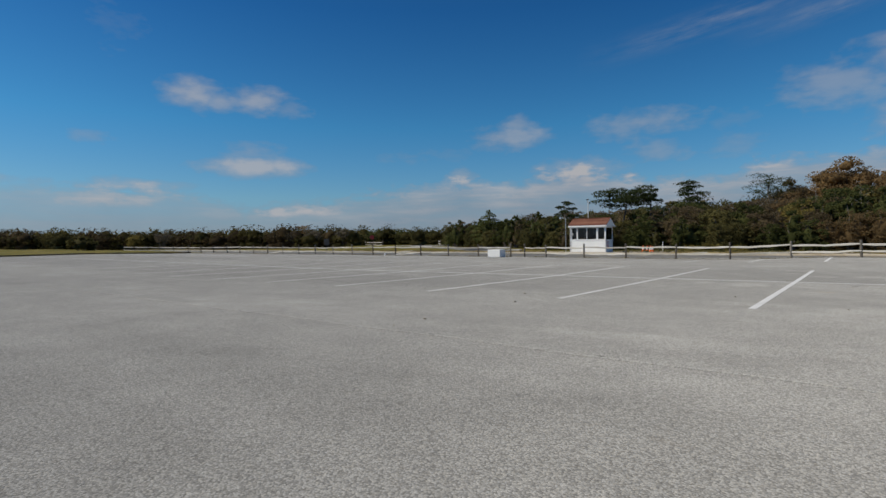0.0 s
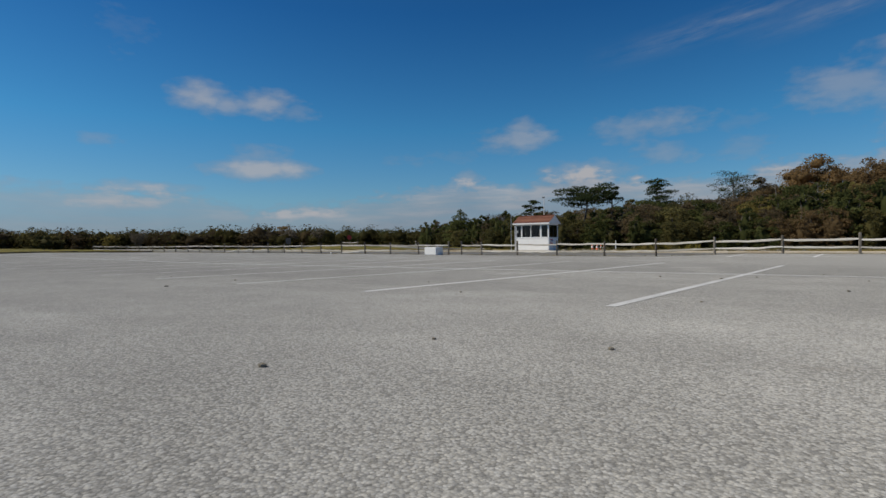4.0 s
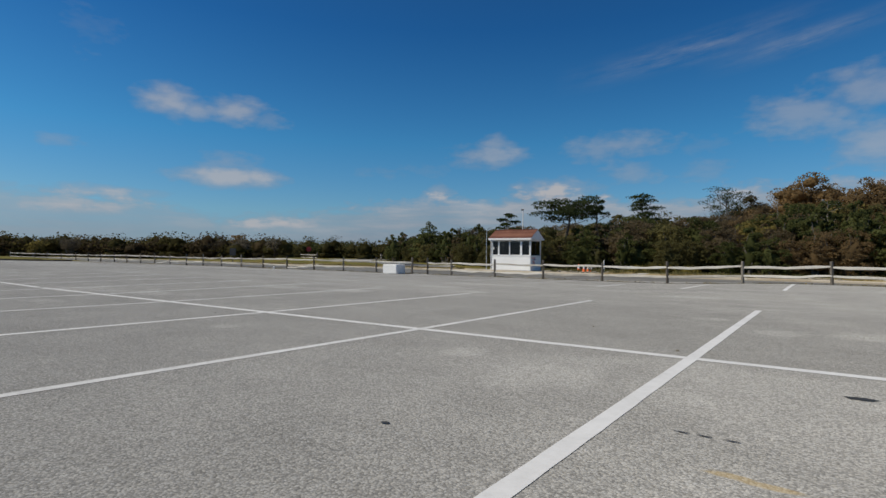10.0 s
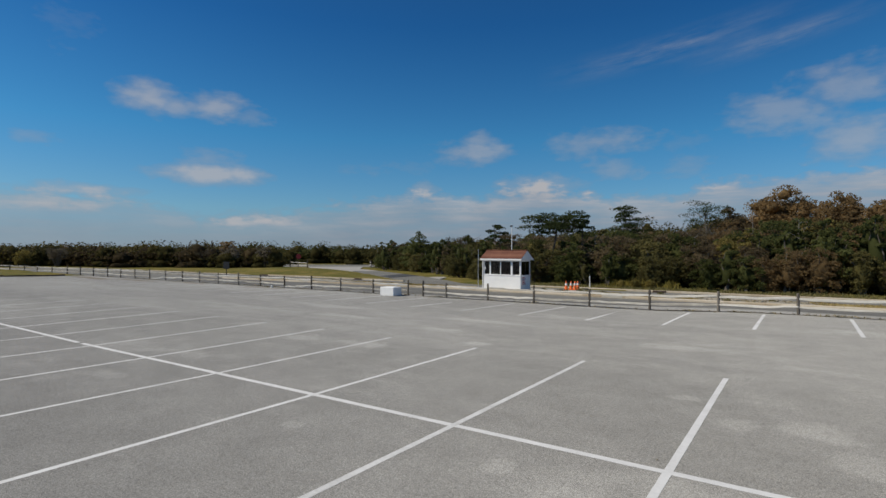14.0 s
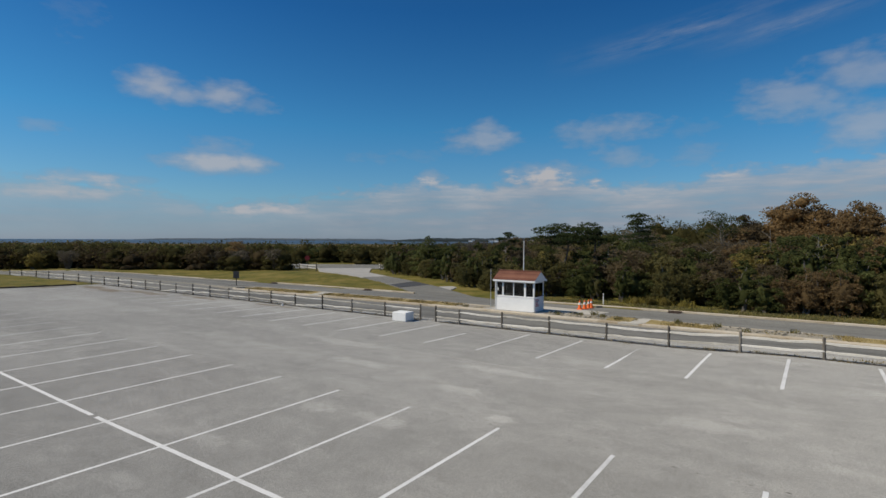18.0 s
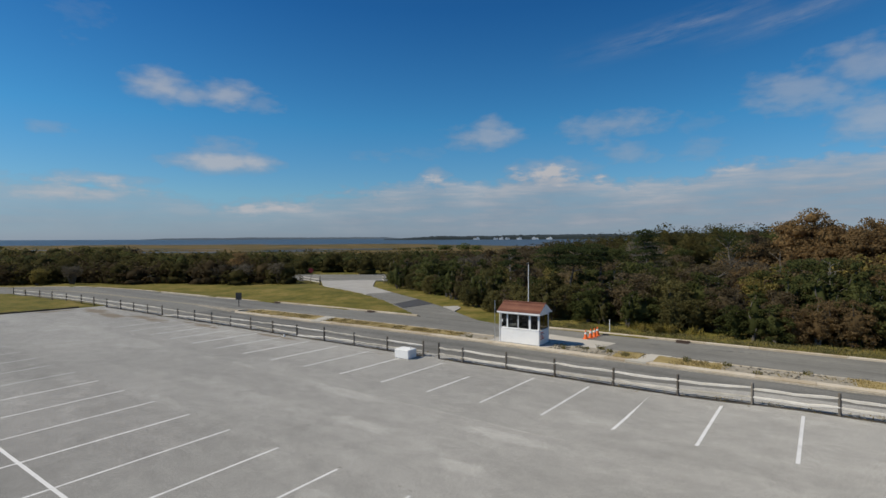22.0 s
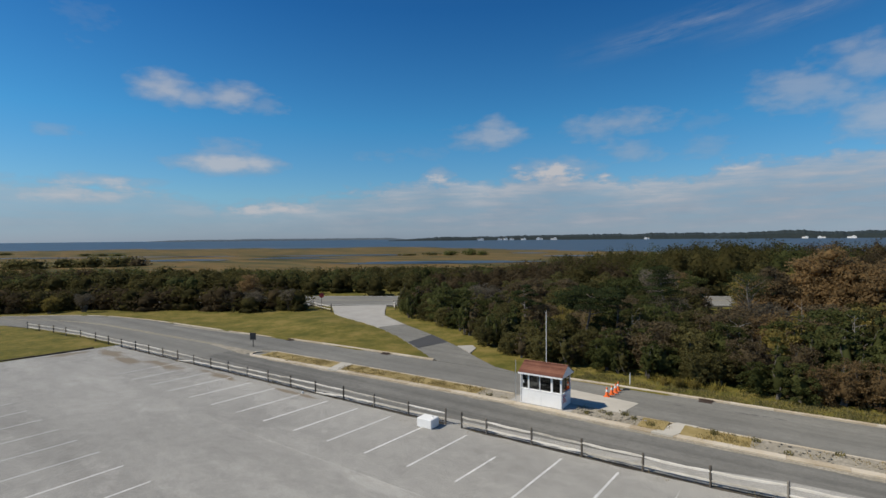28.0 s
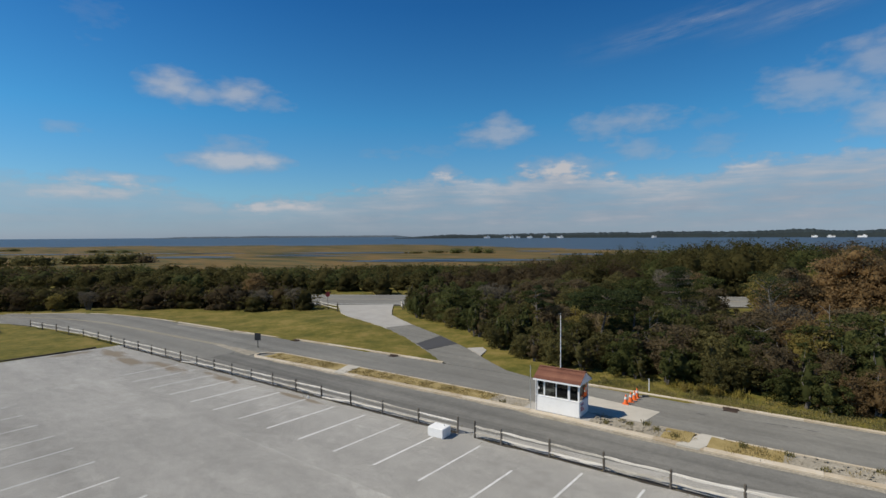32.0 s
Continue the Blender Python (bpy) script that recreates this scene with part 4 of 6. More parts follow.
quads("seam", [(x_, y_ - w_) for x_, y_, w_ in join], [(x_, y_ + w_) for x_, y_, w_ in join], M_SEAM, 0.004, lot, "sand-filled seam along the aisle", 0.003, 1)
crack = random.Random(12)
for i in range(70):
    cx = -30 + i * 0.5 + crack.uniform(-0.2, 0.2)
    if crack.random() < 0.75:
        stain(cx, 5.26 + 0.05 * math.sin(cx * 1.3) + crack.uniform(-0.03, 0.03), crack.uniform(0.02, 0.07), crack.uniform(0.006, 0.016), M_LITTER_SHADE, "dark grit in a crack")
stain(2.1, -9.05, 0.026, 0.016, M_OIL, "clot of dark debris in the seam")
stain(0.95, -0.73, 0.065, 0.035, M_OIL, "black oil spot")
stain(1.12, -0.68, 0.02, 0.015, M_OIL, "black oil spot")


# ---- rail fence ----
def rail_mesh(a, b, h0, h1, seed):
    """A split rail: an uneven, slightly bowed wedge of wood between two posts."""
    rnd = random.Random(seed)
    pts, n = [], 6
    for i in range(n + 1):
        t = i / n
        p = a.lerp(b, t) + Vector((0, 0, h0 + (h1 - h0) * t - 0.035 * math.sin(math.pi * t) * rnd.uniform(0.2, 1.4)))
        pts.append(p + Vector((rnd.uniform(-0.012, 0.012), rnd.uniform(-0.015, 0.015), rnd.uniform(-0.012, 0.012))))
    d = (b - a).normalized()
    side = Vector((-d.y, d.x, 0))
    verts, faces = [], []
    for i, p in enumerate(pts):
        w, h = 0.068 * rnd.uniform(0.85, 1.2), 0.047 * rnd.uniform(0.8, 1.25)
        if i in (0, n):
            w, h = w * 0.6, h * 0.7
        for sx, sz in ((-1, -0.7), (-0.8, 0.7), (0.2, 1), (1, 0.4), (0.7, -1)):
            verts.append(p + side * sx * w + Vector((0, 0, sz * h)))
    for i in range(n):
        for k in range(5):
            faces.append((i * 5 + k, i * 5 + (k + 1) % 5, (i + 1) * 5 + (k + 1) % 5, (i + 1) * 5 + k))
    faces += [(4, 3, 2, 1, 0), tuple(range(n * 5, n * 5 + 5))]
    return mesh_of("rail", verts, faces)


def post_mesh(h, seed):
    rnd = random.Random(seed)
    verts, faces = [], []
    lean = Vector((rnd.uniform(-0.02, 0.02), rnd.uniform(-0.02, 0.02), 0))
    for j, (z, r) in enumerate(((-0.3, 1.05), (0.0, 1.0), (0.3 * h, 0.95), (0.62 * h, 1.0), (h - 0.03, 0.92), (h, 0.7))):
        for k in range(8):
            t = 2 * math.pi * k / 8 + 0.2
            rr = 0.058 * r * (1 + 0.12 * math.sin(3 * t + seed) + rnd.uniform(-0.05, 0.05))
            verts.append(Vector((rr * math.cos(t), rr * math.sin(t), z)) + lean * z)
    for j in range(5):
        for k in range(8):
            faces.append((j * 8 + k, j * 8 + (k + 1) % 8, (j + 1) * 8 + (k + 1) % 8, (j + 1) * 8 + k))
    faces += [tuple(range(40, 48))]
    return mesh_of("post", verts, faces)


def rail_fence(xs, label, fallen=()):
    fence = tagged(empty("rail_fence", pose(xs[0], fence_y(xs[0]), pave_z(xs[0], fence_y(xs[0])))), label, "fence", "split rail fences along the lot")
    inv = fence.matrix_basis.inverted()
    ends = []
    for i, x in enumerate(xs):
        y = fence_y(x)
        p = Vector((x, y, pave_z(x, y)))
        ends.append(p)
        ob = mesh_part("post", post_mesh(0.89 + 0.05 * math.sin(i * 2.3 + xs[0]), i + int(xs[0] * 3)), M_POST, fence)
        ob.matrix_basis = inv @ Matrix.Translation(p)
    for i, (a, b) in enumerate(zip(ends, ends[1:])):
        for r, h in enumerate((0.29, 0.66)):
            k = i * 7 + r * 3 + int(xs[0])
            drop = 0.23 if (r == 0 and i in fallen) else 0.0
            ob = mesh_part("rail", rail_mesh(a, b, h + 0.03 * math.sin(k), h - drop + 0.03 * math.cos(k * 1.7), k), M_RAIL, fence)
            ob.matrix_basis = inv.copy()
    return fence


rail_fence([-17.8, -20.5, -23.25, -25.95, -28.65, -31.25, -33.85, -36.4, -38.9, -41.35, -43.9, -46.45, -49.0, -51.6, -54.1, -57.0, -59.8, -62.8, -66.5, -69.6, -72.4, -75.4, -78.0],
           "weathered split rail fence with silvery rails, one rail slipped", fallen=(3, 10))
rail_fence([-16.7, -15.1, -12.45, -9.8, -6.95, -4.2, -1.45, 1.35, 4.1, 6.85, 9.6, 12.35, 15.1, 17.85, 20.6, 23.35, 26.1, 28.9],
           "weathered split rail fence with silvery rails beside the lane")

# dark strip at the foot of the fences: litter plus the rails' shadow, painted in
for lo, hi in ((-57, -17.9), (-16.6, 20)):
    foot = [(x, fence_y(x) + 0.02 + 0.05 * noise.noise((x * 0.9, 0, 3)), 0.12 * (1 + 0.8 * noise.noise((x * 0.7, 2, 1)))) for x in steps(lo, hi, 0.45)]
    tagged(quads("leaf_litter", [(x, y - w) for x, y, w in foot], [(x, y + w * 1.3) for x, y, w in foot], M_LITTER_SHADE, 0.012, None, "", 0.01, 2), "thin dark strip of dead leaves and painted rail shade under the fence", "leaf litter", kind="stuff")

# ---- white block beside the gap in the fence ----
block = tagged(part("concrete_block", box_bm(-0.5, -0.4, 0, 0.5, 0.4, 0.52, 0.035), M_BLOCK), "white-washed concrete block standing by the gap in the fence", "concrete block")
block.matrix_basis = pose(-18.45, 17.62, pave_z(-18.45, 17.62), 0, 0, 3)
part("pipe_stub", lathe_bm([(0.028, 0.5), (0.03, 0.62), (0.012, 0.64)], 8), M_METAL, block, "short metal pipe stub").location = (0.28, 0.1, 0)

# ---- booth ----
BX0, BX1, BY0, BY1, BZ = -15.72, -13.05, 23.88, 25.4, -0.14
SILL, HEAD, EAVE, RIDGE = 0.96, 1.84, 2.0, 2.56


def build_booth():
    w, d = BX1 - BX0, BY1 - BY0
    booth = tagged(empty("ticket_booth", pose(BX0, BY0, BZ, 0, 0, 1.5)), "small white wooden ticket booth with brown shingle roof and dark windows", "booth")
    t = 0.07
    part("base", box_bm(-0.06, -0.06, -0.12, w + 0.06, d + 0.06, 0.03, 0.015), M_CONC, booth, "thin concrete base")
    part("floor_board", box_bm(t, t, 0.031, w - t, d - t, 0.06), M_INSIDE, booth)
    for nm, b in (("lower_wall", (0, 0, 0.032, w, t, SILL - 0.03)), ("lower_wall", (0, d - t, 0.032, w, d, SILL - 0.03)), ("lower_wall", (0, t, 0.032, t, d - t, SILL - 0.03)), ("lower_wall", (w - t, t, 0.032, w, d - t, SILL - 0.03))):
        part(nm, box_bm(*b, 0.006), M_WHITE, booth)
    for x0, x1 in ((0.03, 0.5 * w - 0.004), (0.5 * w + 0.004, w - 0.03)):  # plywood sheets on the front
        part("panel", box_bm(x0, -0.009, 0.05, x1, -0.001, SILL - 0.034, 0.002), M_WHITE, booth)
    part("panel", box_bm(w + 0.001, 0.03, 0.05, w + 0.009, d - 0.03, SILL - 0.034, 0.002), M_WHITE, booth)
    part("sill_board", box_bm(-0.035, -0.035, SILL - 0.029, w + 0.035, d + 0.035, SILL, 0.006), M_TRIM, booth)
    part("header", box_bm(-0.005, -0.005, HEAD, w + 0.005, d + 0.005, EAVE + 0.04, 0.006), M_TRIM, booth)
    for x, ww in ((0.0, 0.06), (0.165 * w, 0.09), (0.455 * w, 0.05), (0.735 * w, 0.13), (w - 0.1, 0.1)):
        part("mullion", box_bm(x, 0, SILL + 0.001, x + ww, 0.09, HEAD - 0.001, 0.005), M_TRIM, booth)
        part("mullion", box_bm(x, d - 0.09, SILL + 0.001, x + ww, d, HEAD - 0.001, 0.005), M_TRIM, booth)
    for y in (0.47 * d,):
        part("mullion", box_bm(0.0, y, SILL + 0.001, 0.07, y + 0.06, HEAD - 0.001, 0.005), M_TRIM, booth)
    part("mullion", box_bm(w - 0.05, d * 0.5 - 0.02, SILL + 0.001, w - 0.01, d * 0.5 + 0.02, HEAD - 0.001, 0.004), M_DARK, booth)
    cuts = ((0.062, 0.163 * w), (0.165 * w + 0.092, 0.453 * w), (0.455 * w + 0.052, 0.733 * w), (0.735 * w + 0.132, w - 0.102))
    for a, b in cuts:
        for y in (0.04, d - 0.05):
            win = part("window", box_bm(a, y, SILL + 0.002, b, y + 0.02, SILL + 0.03), M_TRIM, booth)
            pane = part("pane", box_bm(a + 0.001, y + 0.006, SILL + 0.031, b - 0.001, y + 0.012, HEAD - 0.003), M_GLASS, win)
            pane.visible_shadow = False
    for a, b in ((0.092, d * 0.5 - 0.022), (d * 0.5 + 0.022, d - 0.092)):
        pane = part("pane", box_bm(w - 0.036, a, SILL + 0.003, w - 0.030, b, HEAD - 0.003), M_GLASS, booth)
        pane.visible_shadow = False
    for a, b in ((0.092, 0.468 * d), (0.47 * d + 0.062, d - 0.092)):
        pane = part("pane", box_bm(0.03, a, SILL + 0.003, 0.036, b, HEAD - 0.003), M_GLASS, booth)
        pane.visible_shadow = False
    part("counter", box_bm(t + 0.01, t + 0.01, SILL - 0.2, w - t - 0.01, 0.5, SILL - 0.16), M_INSIDE, booth)
    part("ceiling_board", box_bm(0.02, 0.02, EAVE + 0.041, w - 0.02, d - 0.02, EAVE + 0.06), M_INSIDE, booth)
    # roof
    o, run = 0.13, d / 2 + 0.2
    for s in (-1, 1):
        n = 8
        for k in range(n):
            u0, u1 = k / n, (k + 1) / n + 0.03
            verts = []
            for u, lift in ((u0, 0.0), (u1, 0.012)):
                # from the ridge down to the eave
                y = d / 2 + s * run * (1 - (1 - u))
                z = RIDGE - (RIDGE - EAVE - 0.02) * u
                for x in (-o, w + o):
                    verts += [(x, y, z + lift), (x, y, z + lift + 0.022)]
            faces = [(0, 2, 3, 1), (4, 5, 7, 6), (1, 3, 7, 5), (0, 4, 6, 2), (0, 1, 5, 4), (2, 6, 7, 3)]
            me = mesh_of("shingle_course", verts, faces)
            bm = bmesh.new()
            bm.from_mesh(me)
            bmesh.ops.recalc_face_normals(bm, faces=bm.faces)
            bm.to_mesh(me)
            bm.free()
            mesh_part("shingle_course", me, M_SHINGLE, booth)
        y = d / 2 + s * (run + 0.012)
        part("fascia", box_bm(-o - 0.01, y - 0.012, EAVE - 0.09, w + o + 0.01, y + 0.012, EAVE + 0.03, 0.004), M_TRIM, booth)
        part("soffit", box_bm(-o + 0.01, min(y, d / 2 + s * d / 2), EAVE - 0.03, w + o - 0.01, max(y, d / 2 + s * d / 2) - 0.02, EAVE - 0.012), M_TRIM, booth)
    part("ridge_cap", box_bm(-o, d / 2 - 0.09, RIDGE + 0.01, w + o, d / 2 + 0.09, RIDGE + 0.04, 0.012), M_SHINGLE, booth)
    for x in (-o + 0.02, w + o - 0.04):
        verts = []
        for xx in (x, x + 0.025):
            verts += [(xx, d / 2 - run + 0.02, EAVE - 0.06), (xx, d / 2 + run - 0.02, EAVE - 0.06), (xx, d / 2 + run - 0.02, EAVE + 0.01), (xx, d / 2, RIDGE - 0.005), (xx, d / 2 - run + 0.02, EAVE + 0.01)]
        faces = [(4, 3, 2, 1, 0), (5, 6, 7, 8, 9)] + [(k, (k + 1) % 5, 5 + (k + 1) % 5, 5 + k) for k in range(5)]
        mesh_part("gable", mesh_of("gable", verts, faces), M_WHITE, booth, "white gable board")
    # blurred notice on the gable side, bars for its lettering
    plate = part("notice", box_bm(w + 0.011, 0.10, 0.30, w + 0.022, 0.80, 0.86, 0.003), M_TRIM, booth, "white notice board with faded red and blue marks")
    for k, z in enumerate((0.38, 0.48, 0.58, 0.68, 0.77)):
        part("bar", box_bm(w + 0.023, 0.14 + 0.06 * (k % 2), z, w + 0.027, 0.70 - 0.09 * (k % 3), z + 0.055), M_BLUE if k == 3 else M_RED, plate)
    part("lamp_housing", box_bm(-o - 0.06, 0.0, EAVE - 0.12, -o - 0.012, 0.09, EAVE - 0.02, 0.01), M_TRIM, booth, "small white lamp under the eave")
    part("paper_note", box_bm(0.09, 0.034, SILL + 0.34, 0.15, 0.039, SILL + 0.52), M_TRIM, booth, "small white paper in the window")
    part("downpipe", box_bm(-0.06, -0.05, 0.0, -0.012, -0.012, EAVE - 0.03, 0.008), M_TRIM, booth, "white downpipe at the corner")
    return booth


build_booth()

# ---- poles, posts, signs ----
def pole_thing(name, x, y, h, r, material, label, category, cap=None, base=0.0):
    z = land_z(x, y) if base is None else pave_z(x, y) + base
    ob = tagged(part(name, lathe_bm([(r * 1.1, -0.2), (r, 0.1), (r * 0.8, h - 0.02), (r * 0.5, h)], 10), material, smooth=False), label, category)
    ob.matrix_basis = pose(x, y, z)
    if cap:
        part("cap", lathe_bm([(r * 1.5, h - 0.02), (r * 1.9, h + 0.05), (r * 0.6, h + 0.10)], 10), cap, ob, "dark lamp head")
    return ob


tall = pole_thing("flag_pole", -17.85, 32.35, 4.85, 0.038, M_POLE, "tall thin white pole standing in the grass behind the booth", "pole", base=None)
part("bracket", box_bm(-0.16, -0.03, 4.70, 0.06, 0.03, 4.82, 0.01), M_DARK, tall, "small dark fitting at the pole top")
pole_thing("marker_rod", -16.25, 24.1, 2.62, 0.022, M_METAL, "thin bare metal rod standing in the median", "pole", base=0.085)
pole_thing("marker_post", -11.35, 32.35, 0.85, 0.04, M_POLE, "short white marker post in the verge grass", "post", base=None)
stub = pole_thing("white_stub", -29.4, 17.6, 0.16, 0.07, M_BLOCK, "small white capped stub at the foot of the fence", "pipe stub")


def sign_thing(name, x, y, h, w, t, material, back, label, turn, sides=4):
    s = tagged(empty(name, pose(x, y, land_z(x, y), 0, 0, turn)), label, "road sign")
    part("post", box_bm(-0.03, -0.03, -0.3, 0.03, 0.03, h + 0.1, 0.006), back, s)
    if sides == 8:
        bm = bmesh.new()
        ring = [[bm.verts.new((w / 2 / math.cos(math.pi / 8) * math.cos(math.pi / 8 + i * math.pi / 4), yy, h + w / 2 / math.cos(math.pi / 8) * math.sin(math.pi / 8 + i * math.pi / 4))) for i in range(8)] for yy in (-0.045, -0.034)]
        bm.faces.new(ring[0])
        bm.faces.new(list(reversed(ring[1])))
        for i in range(8):
            bm.faces.new((ring[0][(i + 1) % 8], ring[0][i], ring[1][i], ring[1][(i + 1) % 8]))
        part("plate", bm, material, s)
    else:
        part("plate", box_bm(-w / 2, -0.05, h - t / 2, w / 2, -0.034, h + t / 2, 0.004), material, s, "blank dark back of the sign plate")
    return s


sign_thing("road_sign", -45.6, 24.6, 1.15, 0.62, 0.7, M_DARK, M_DARK, "dark back of a low road sign by the median", 30)
sign_thing("stop_sign", -63.6, 48.9, 1.9, 0.75, 0.75, M_RED, M_IRON, "red octagonal sign on a post beside the main road", 60, 8)


def cone_thing():
    c = tagged(empty("traffic_cone"), "orange traffic cone with a white sleeve on a square base", "traffic cone", "cones beside the booth slab")
    part("base", box_bm(-0.19, -0.19, 0, 0.19, 0.19, 0.035, 0.012), M_ORANGE, c)
    part("body", lathe_bm([(0.145, 0.03), (0.135, 0.06), (0.038, 0.60), (0.03, 0.62), (0.012, 0.615)], 16), M_ORANGE, c, smooth=True)
    part("sleeve", lathe_bm([(0.091, 0.33), (0.092, 0.335), (0.066, 0.475), (0.065, 0.48)], 16, False), M_COLLAR, c, "white reflective sleeve", smooth=True)
    return c


first = cone_thing()
first.matrix_basis = pose(-11.85, 28.75, pave_z(-11.85, 28.75) + 0.004, 0, 0, 8)
for x, y, r in ((-11.75, 29.45, 30), (-11.7, 30.1, 5), (-11.72, 30.75, -12)):
    copy_thing(first, pose(x, y, pave_z(x, y) + 0.002, 0, 0, r))
fallen = tagged(part("sandbag", box_bm(-0.22, -0.1, 0, 0.22, 0.1, 0.11, 0.04), M_DARK), "dark flat sandbag lying by the kerb", "sandbag")
fallen.matrix_basis = pose(-11.3, 31.25, pave_z(-11.3, 31.25), 0, 0, 20)


def drain_thing(x, y, turn):
    dr = tagged(empty("storm_drain", pose(x, y, pave_z(x, y), 0, 0, turn) @ Matrix.Diagonal((0.72, 0.72, 0.9, 1))), "dark rusty iron storm drain grate against the kerb", "storm drain")
    part("frame", box_bm(-0.55, -0.3, -0.03, 0.55, 0.3, 0.012, 0.004), M_IRON, dr)
    for k in range(9):
        part("bar", box_bm(-0.5 + k * 0.115, -0.26, 0.0125, -0.45 + k * 0.115, 0.26, 0.03, 0.004), M_IRON, dr)
    part("hood", box_bm(-0.6, 0.302, -0.02, 0.6, 0.40, 0.14, 0.01), M_IRON, dr, "dark kerb opening")


drain_thing(-6.3, far_kerb(-6.3) - 0.32, 1.3)
drain_thing(-33.0, far_kerb(-33) - 0.3, 4.5)
drain_thing(-45.8, far_kerb(-45.8) - 0.3, 6)

# timber edging of the grass corner, and a short board fence by the apron
edging = tagged(empty("timber_edging", pose(-58.5, 0, 0)), "rotting dark timber edging between lot and grass", "edging", kind="structure")
for k in range(-14, 7):
    y0 = k * 2.4 + 1.0
    if y0 + 2.4 > fence_y(-58.5) - 0.5:
        break
    p = part("timber", box_bm(-0.07, 0.01, -0.1, 0.07, 2.38, 0.13, 0.015), M_EDGE, edging)
    p.location, p.rotation_euler = (0.03 * math.sin(k * 2.1), y0, pave_z(-58.5, y0 + 1.2)), (0.0, 0.02 * math.sin(k), 0.012 * math.sin(k * 1.3))


def board_fence(places, label):
    (x0, y0) = places[0]
    boards = tagged(empty("board_fence", pose(x0, y0, land_z(x0, y0))), label, "fence")
    inv = boards.matrix_basis.inverted()
    ends = [Vector((x, y, land_z(x, y))) for x, y in places]
    for p in ends:
        ob = mesh_part("post", post_mesh(1.05, int(p.x)), M_POST, boards)
        ob.matrix_basis = inv @ Matrix.Translation(p)
    for a, b in zip(ends, ends[1:]):
        for h in (0.4, 0.8):
            ob = mesh_part("rail", rail_mesh(a, b, h, h, int(a.x * h)), M_RAIL, boards)
            ob.matrix_basis = inv.copy()


board_fence(((-63.1, 46.9), (-60.2, 46.0), (-57.3, 45.2)), "short grey two-board fence beside the concrete apron")
board_fence(((-52.6, 53.6), (-50.4, 51.4)), "single bay of grey board fence at the corner of the apron")
pole_thing("flag_post", -57.0, 45.0, 1.3, 0.05, M_POST, "dark wooden post leaning at the end of the board fence", "post", base=None)


# ---- plants ----
def ball(fineness=1):
    bm = bmesh.new()
    bmesh.ops.create_icosphere(bm, subdivisions=fineness, radius=1.0)
    v = np.array([tuple(q.co) for q in bm.verts])
    f = np.array([[q.index for q in p.verts] for p in bm.faces])
    bm.free()
    return v, f


BALL_V, BALL_F = ball()
CORE_V, CORE_F = ball(2)


def leaves(blobs, count, size, seed, up=0.45, lift=0.75, core=0.0, loose=0.75, spill=1.05, inner=0.48, least=0.55):
    """Leaf blades scattered over the shells of several lobes: (centre, radii) each. Returns arrays of vertices and faces."""
    rs = np.random.RandomState(seed)
    vol = np.array([r[0] * r[1] + r[1] * r[2] + r[0] * r[2] for _, r in blobs])
    which = rs.choice(len(blobs), count, p=vol / vol.sum())
    cen, rad = np.array([b[0] for b in blobs])[which], np.array([b[1] for b in blobs])[which]
    d = rs.normal(size=(count, 3))
    d /= np.linalg.norm(d, axis=1, keepdims=True)
    flip = (d[:, 2] < 0) & (rs.rand(count) < lift)
    d[flip, 2] *= -1
    rr = inner + (1.08 - inner) * rs.rand(count) ** 0.75
    tuft = 1 + 0.22 * np.sin(d[:, 0] * 9 + seed) * np.sin(d[:, 1] * 8 + 2) * np.sin(d[:, 2] * 7 + which)
    p = cen + d * rad * np.minimum(rr * tuft, spill)[:, None]
    nrm = d * 0.7 + rs.normal(size=(count, 3)) * loose + np.array([0, 0, up])
    nrm /= np.linalg.norm(nrm, axis=1, keepdims=True)
    t = np.cross(nrm, rs.normal(size=(count, 3)))
    t /= np.linalg.norm(t, axis=1, keepdims=True)
    b = np.cross(nrm, t)
    s = size * (0.55 + 0.9 * rs.rand(count))[:, None]
    v = np.stack([p - t * s * 0.55, p + t * s * 0.35 + b * s * 0.42, p + t * s * 0.45 - b * s * 0.38], 1).reshape(-1, 3)
    f = np.arange(count * 3).reshape(-1, 3)
    if core:
        # leafy mass inside each lobe, so that no daylight shows through its middle
        cv, cf = [v], [f]
        big = max(r[0] for _, r in blobs)
        for i, (c, r) in enumerate(blobs):
            if r[0] < least * big:
                continue
            bump = 1 + 0.22 * np.sin(BALL_V @ np.array([5.1, 3.3, 4.2]) + i * 1.7) * np.cos(BALL_V @ np.array([-2.9, 4.7, 3.1]) + seed)
            cf.append(BALL_F + sum(len(q) for q in cv))
            cv.append(np.array(c) + BALL_V * np.array(r) * core * bump[:, None])
        v, f = np.concatenate(cv), np.concatenate(cf)
    return v, f


def leaf_mesh(name, v, f):
    me = bpy.data.meshes.new(name)
    n, k = f.shape
    me.vertices.add(len(v))
    me.vertices.foreach_set("co", np.asarray(v, np.float32).ravel())
    me.loops.add(n * k)
    me.loops.foreach_set("vertex_index", np.asarray(f, np.int32).ravel())
    me.polygons.add(n)
    me.polygons.foreach_set("loop_start", np.arange(0, n * k, k, dtype=np.int32))
    me.update(calc_edges=True)
    me.validate()
    return me


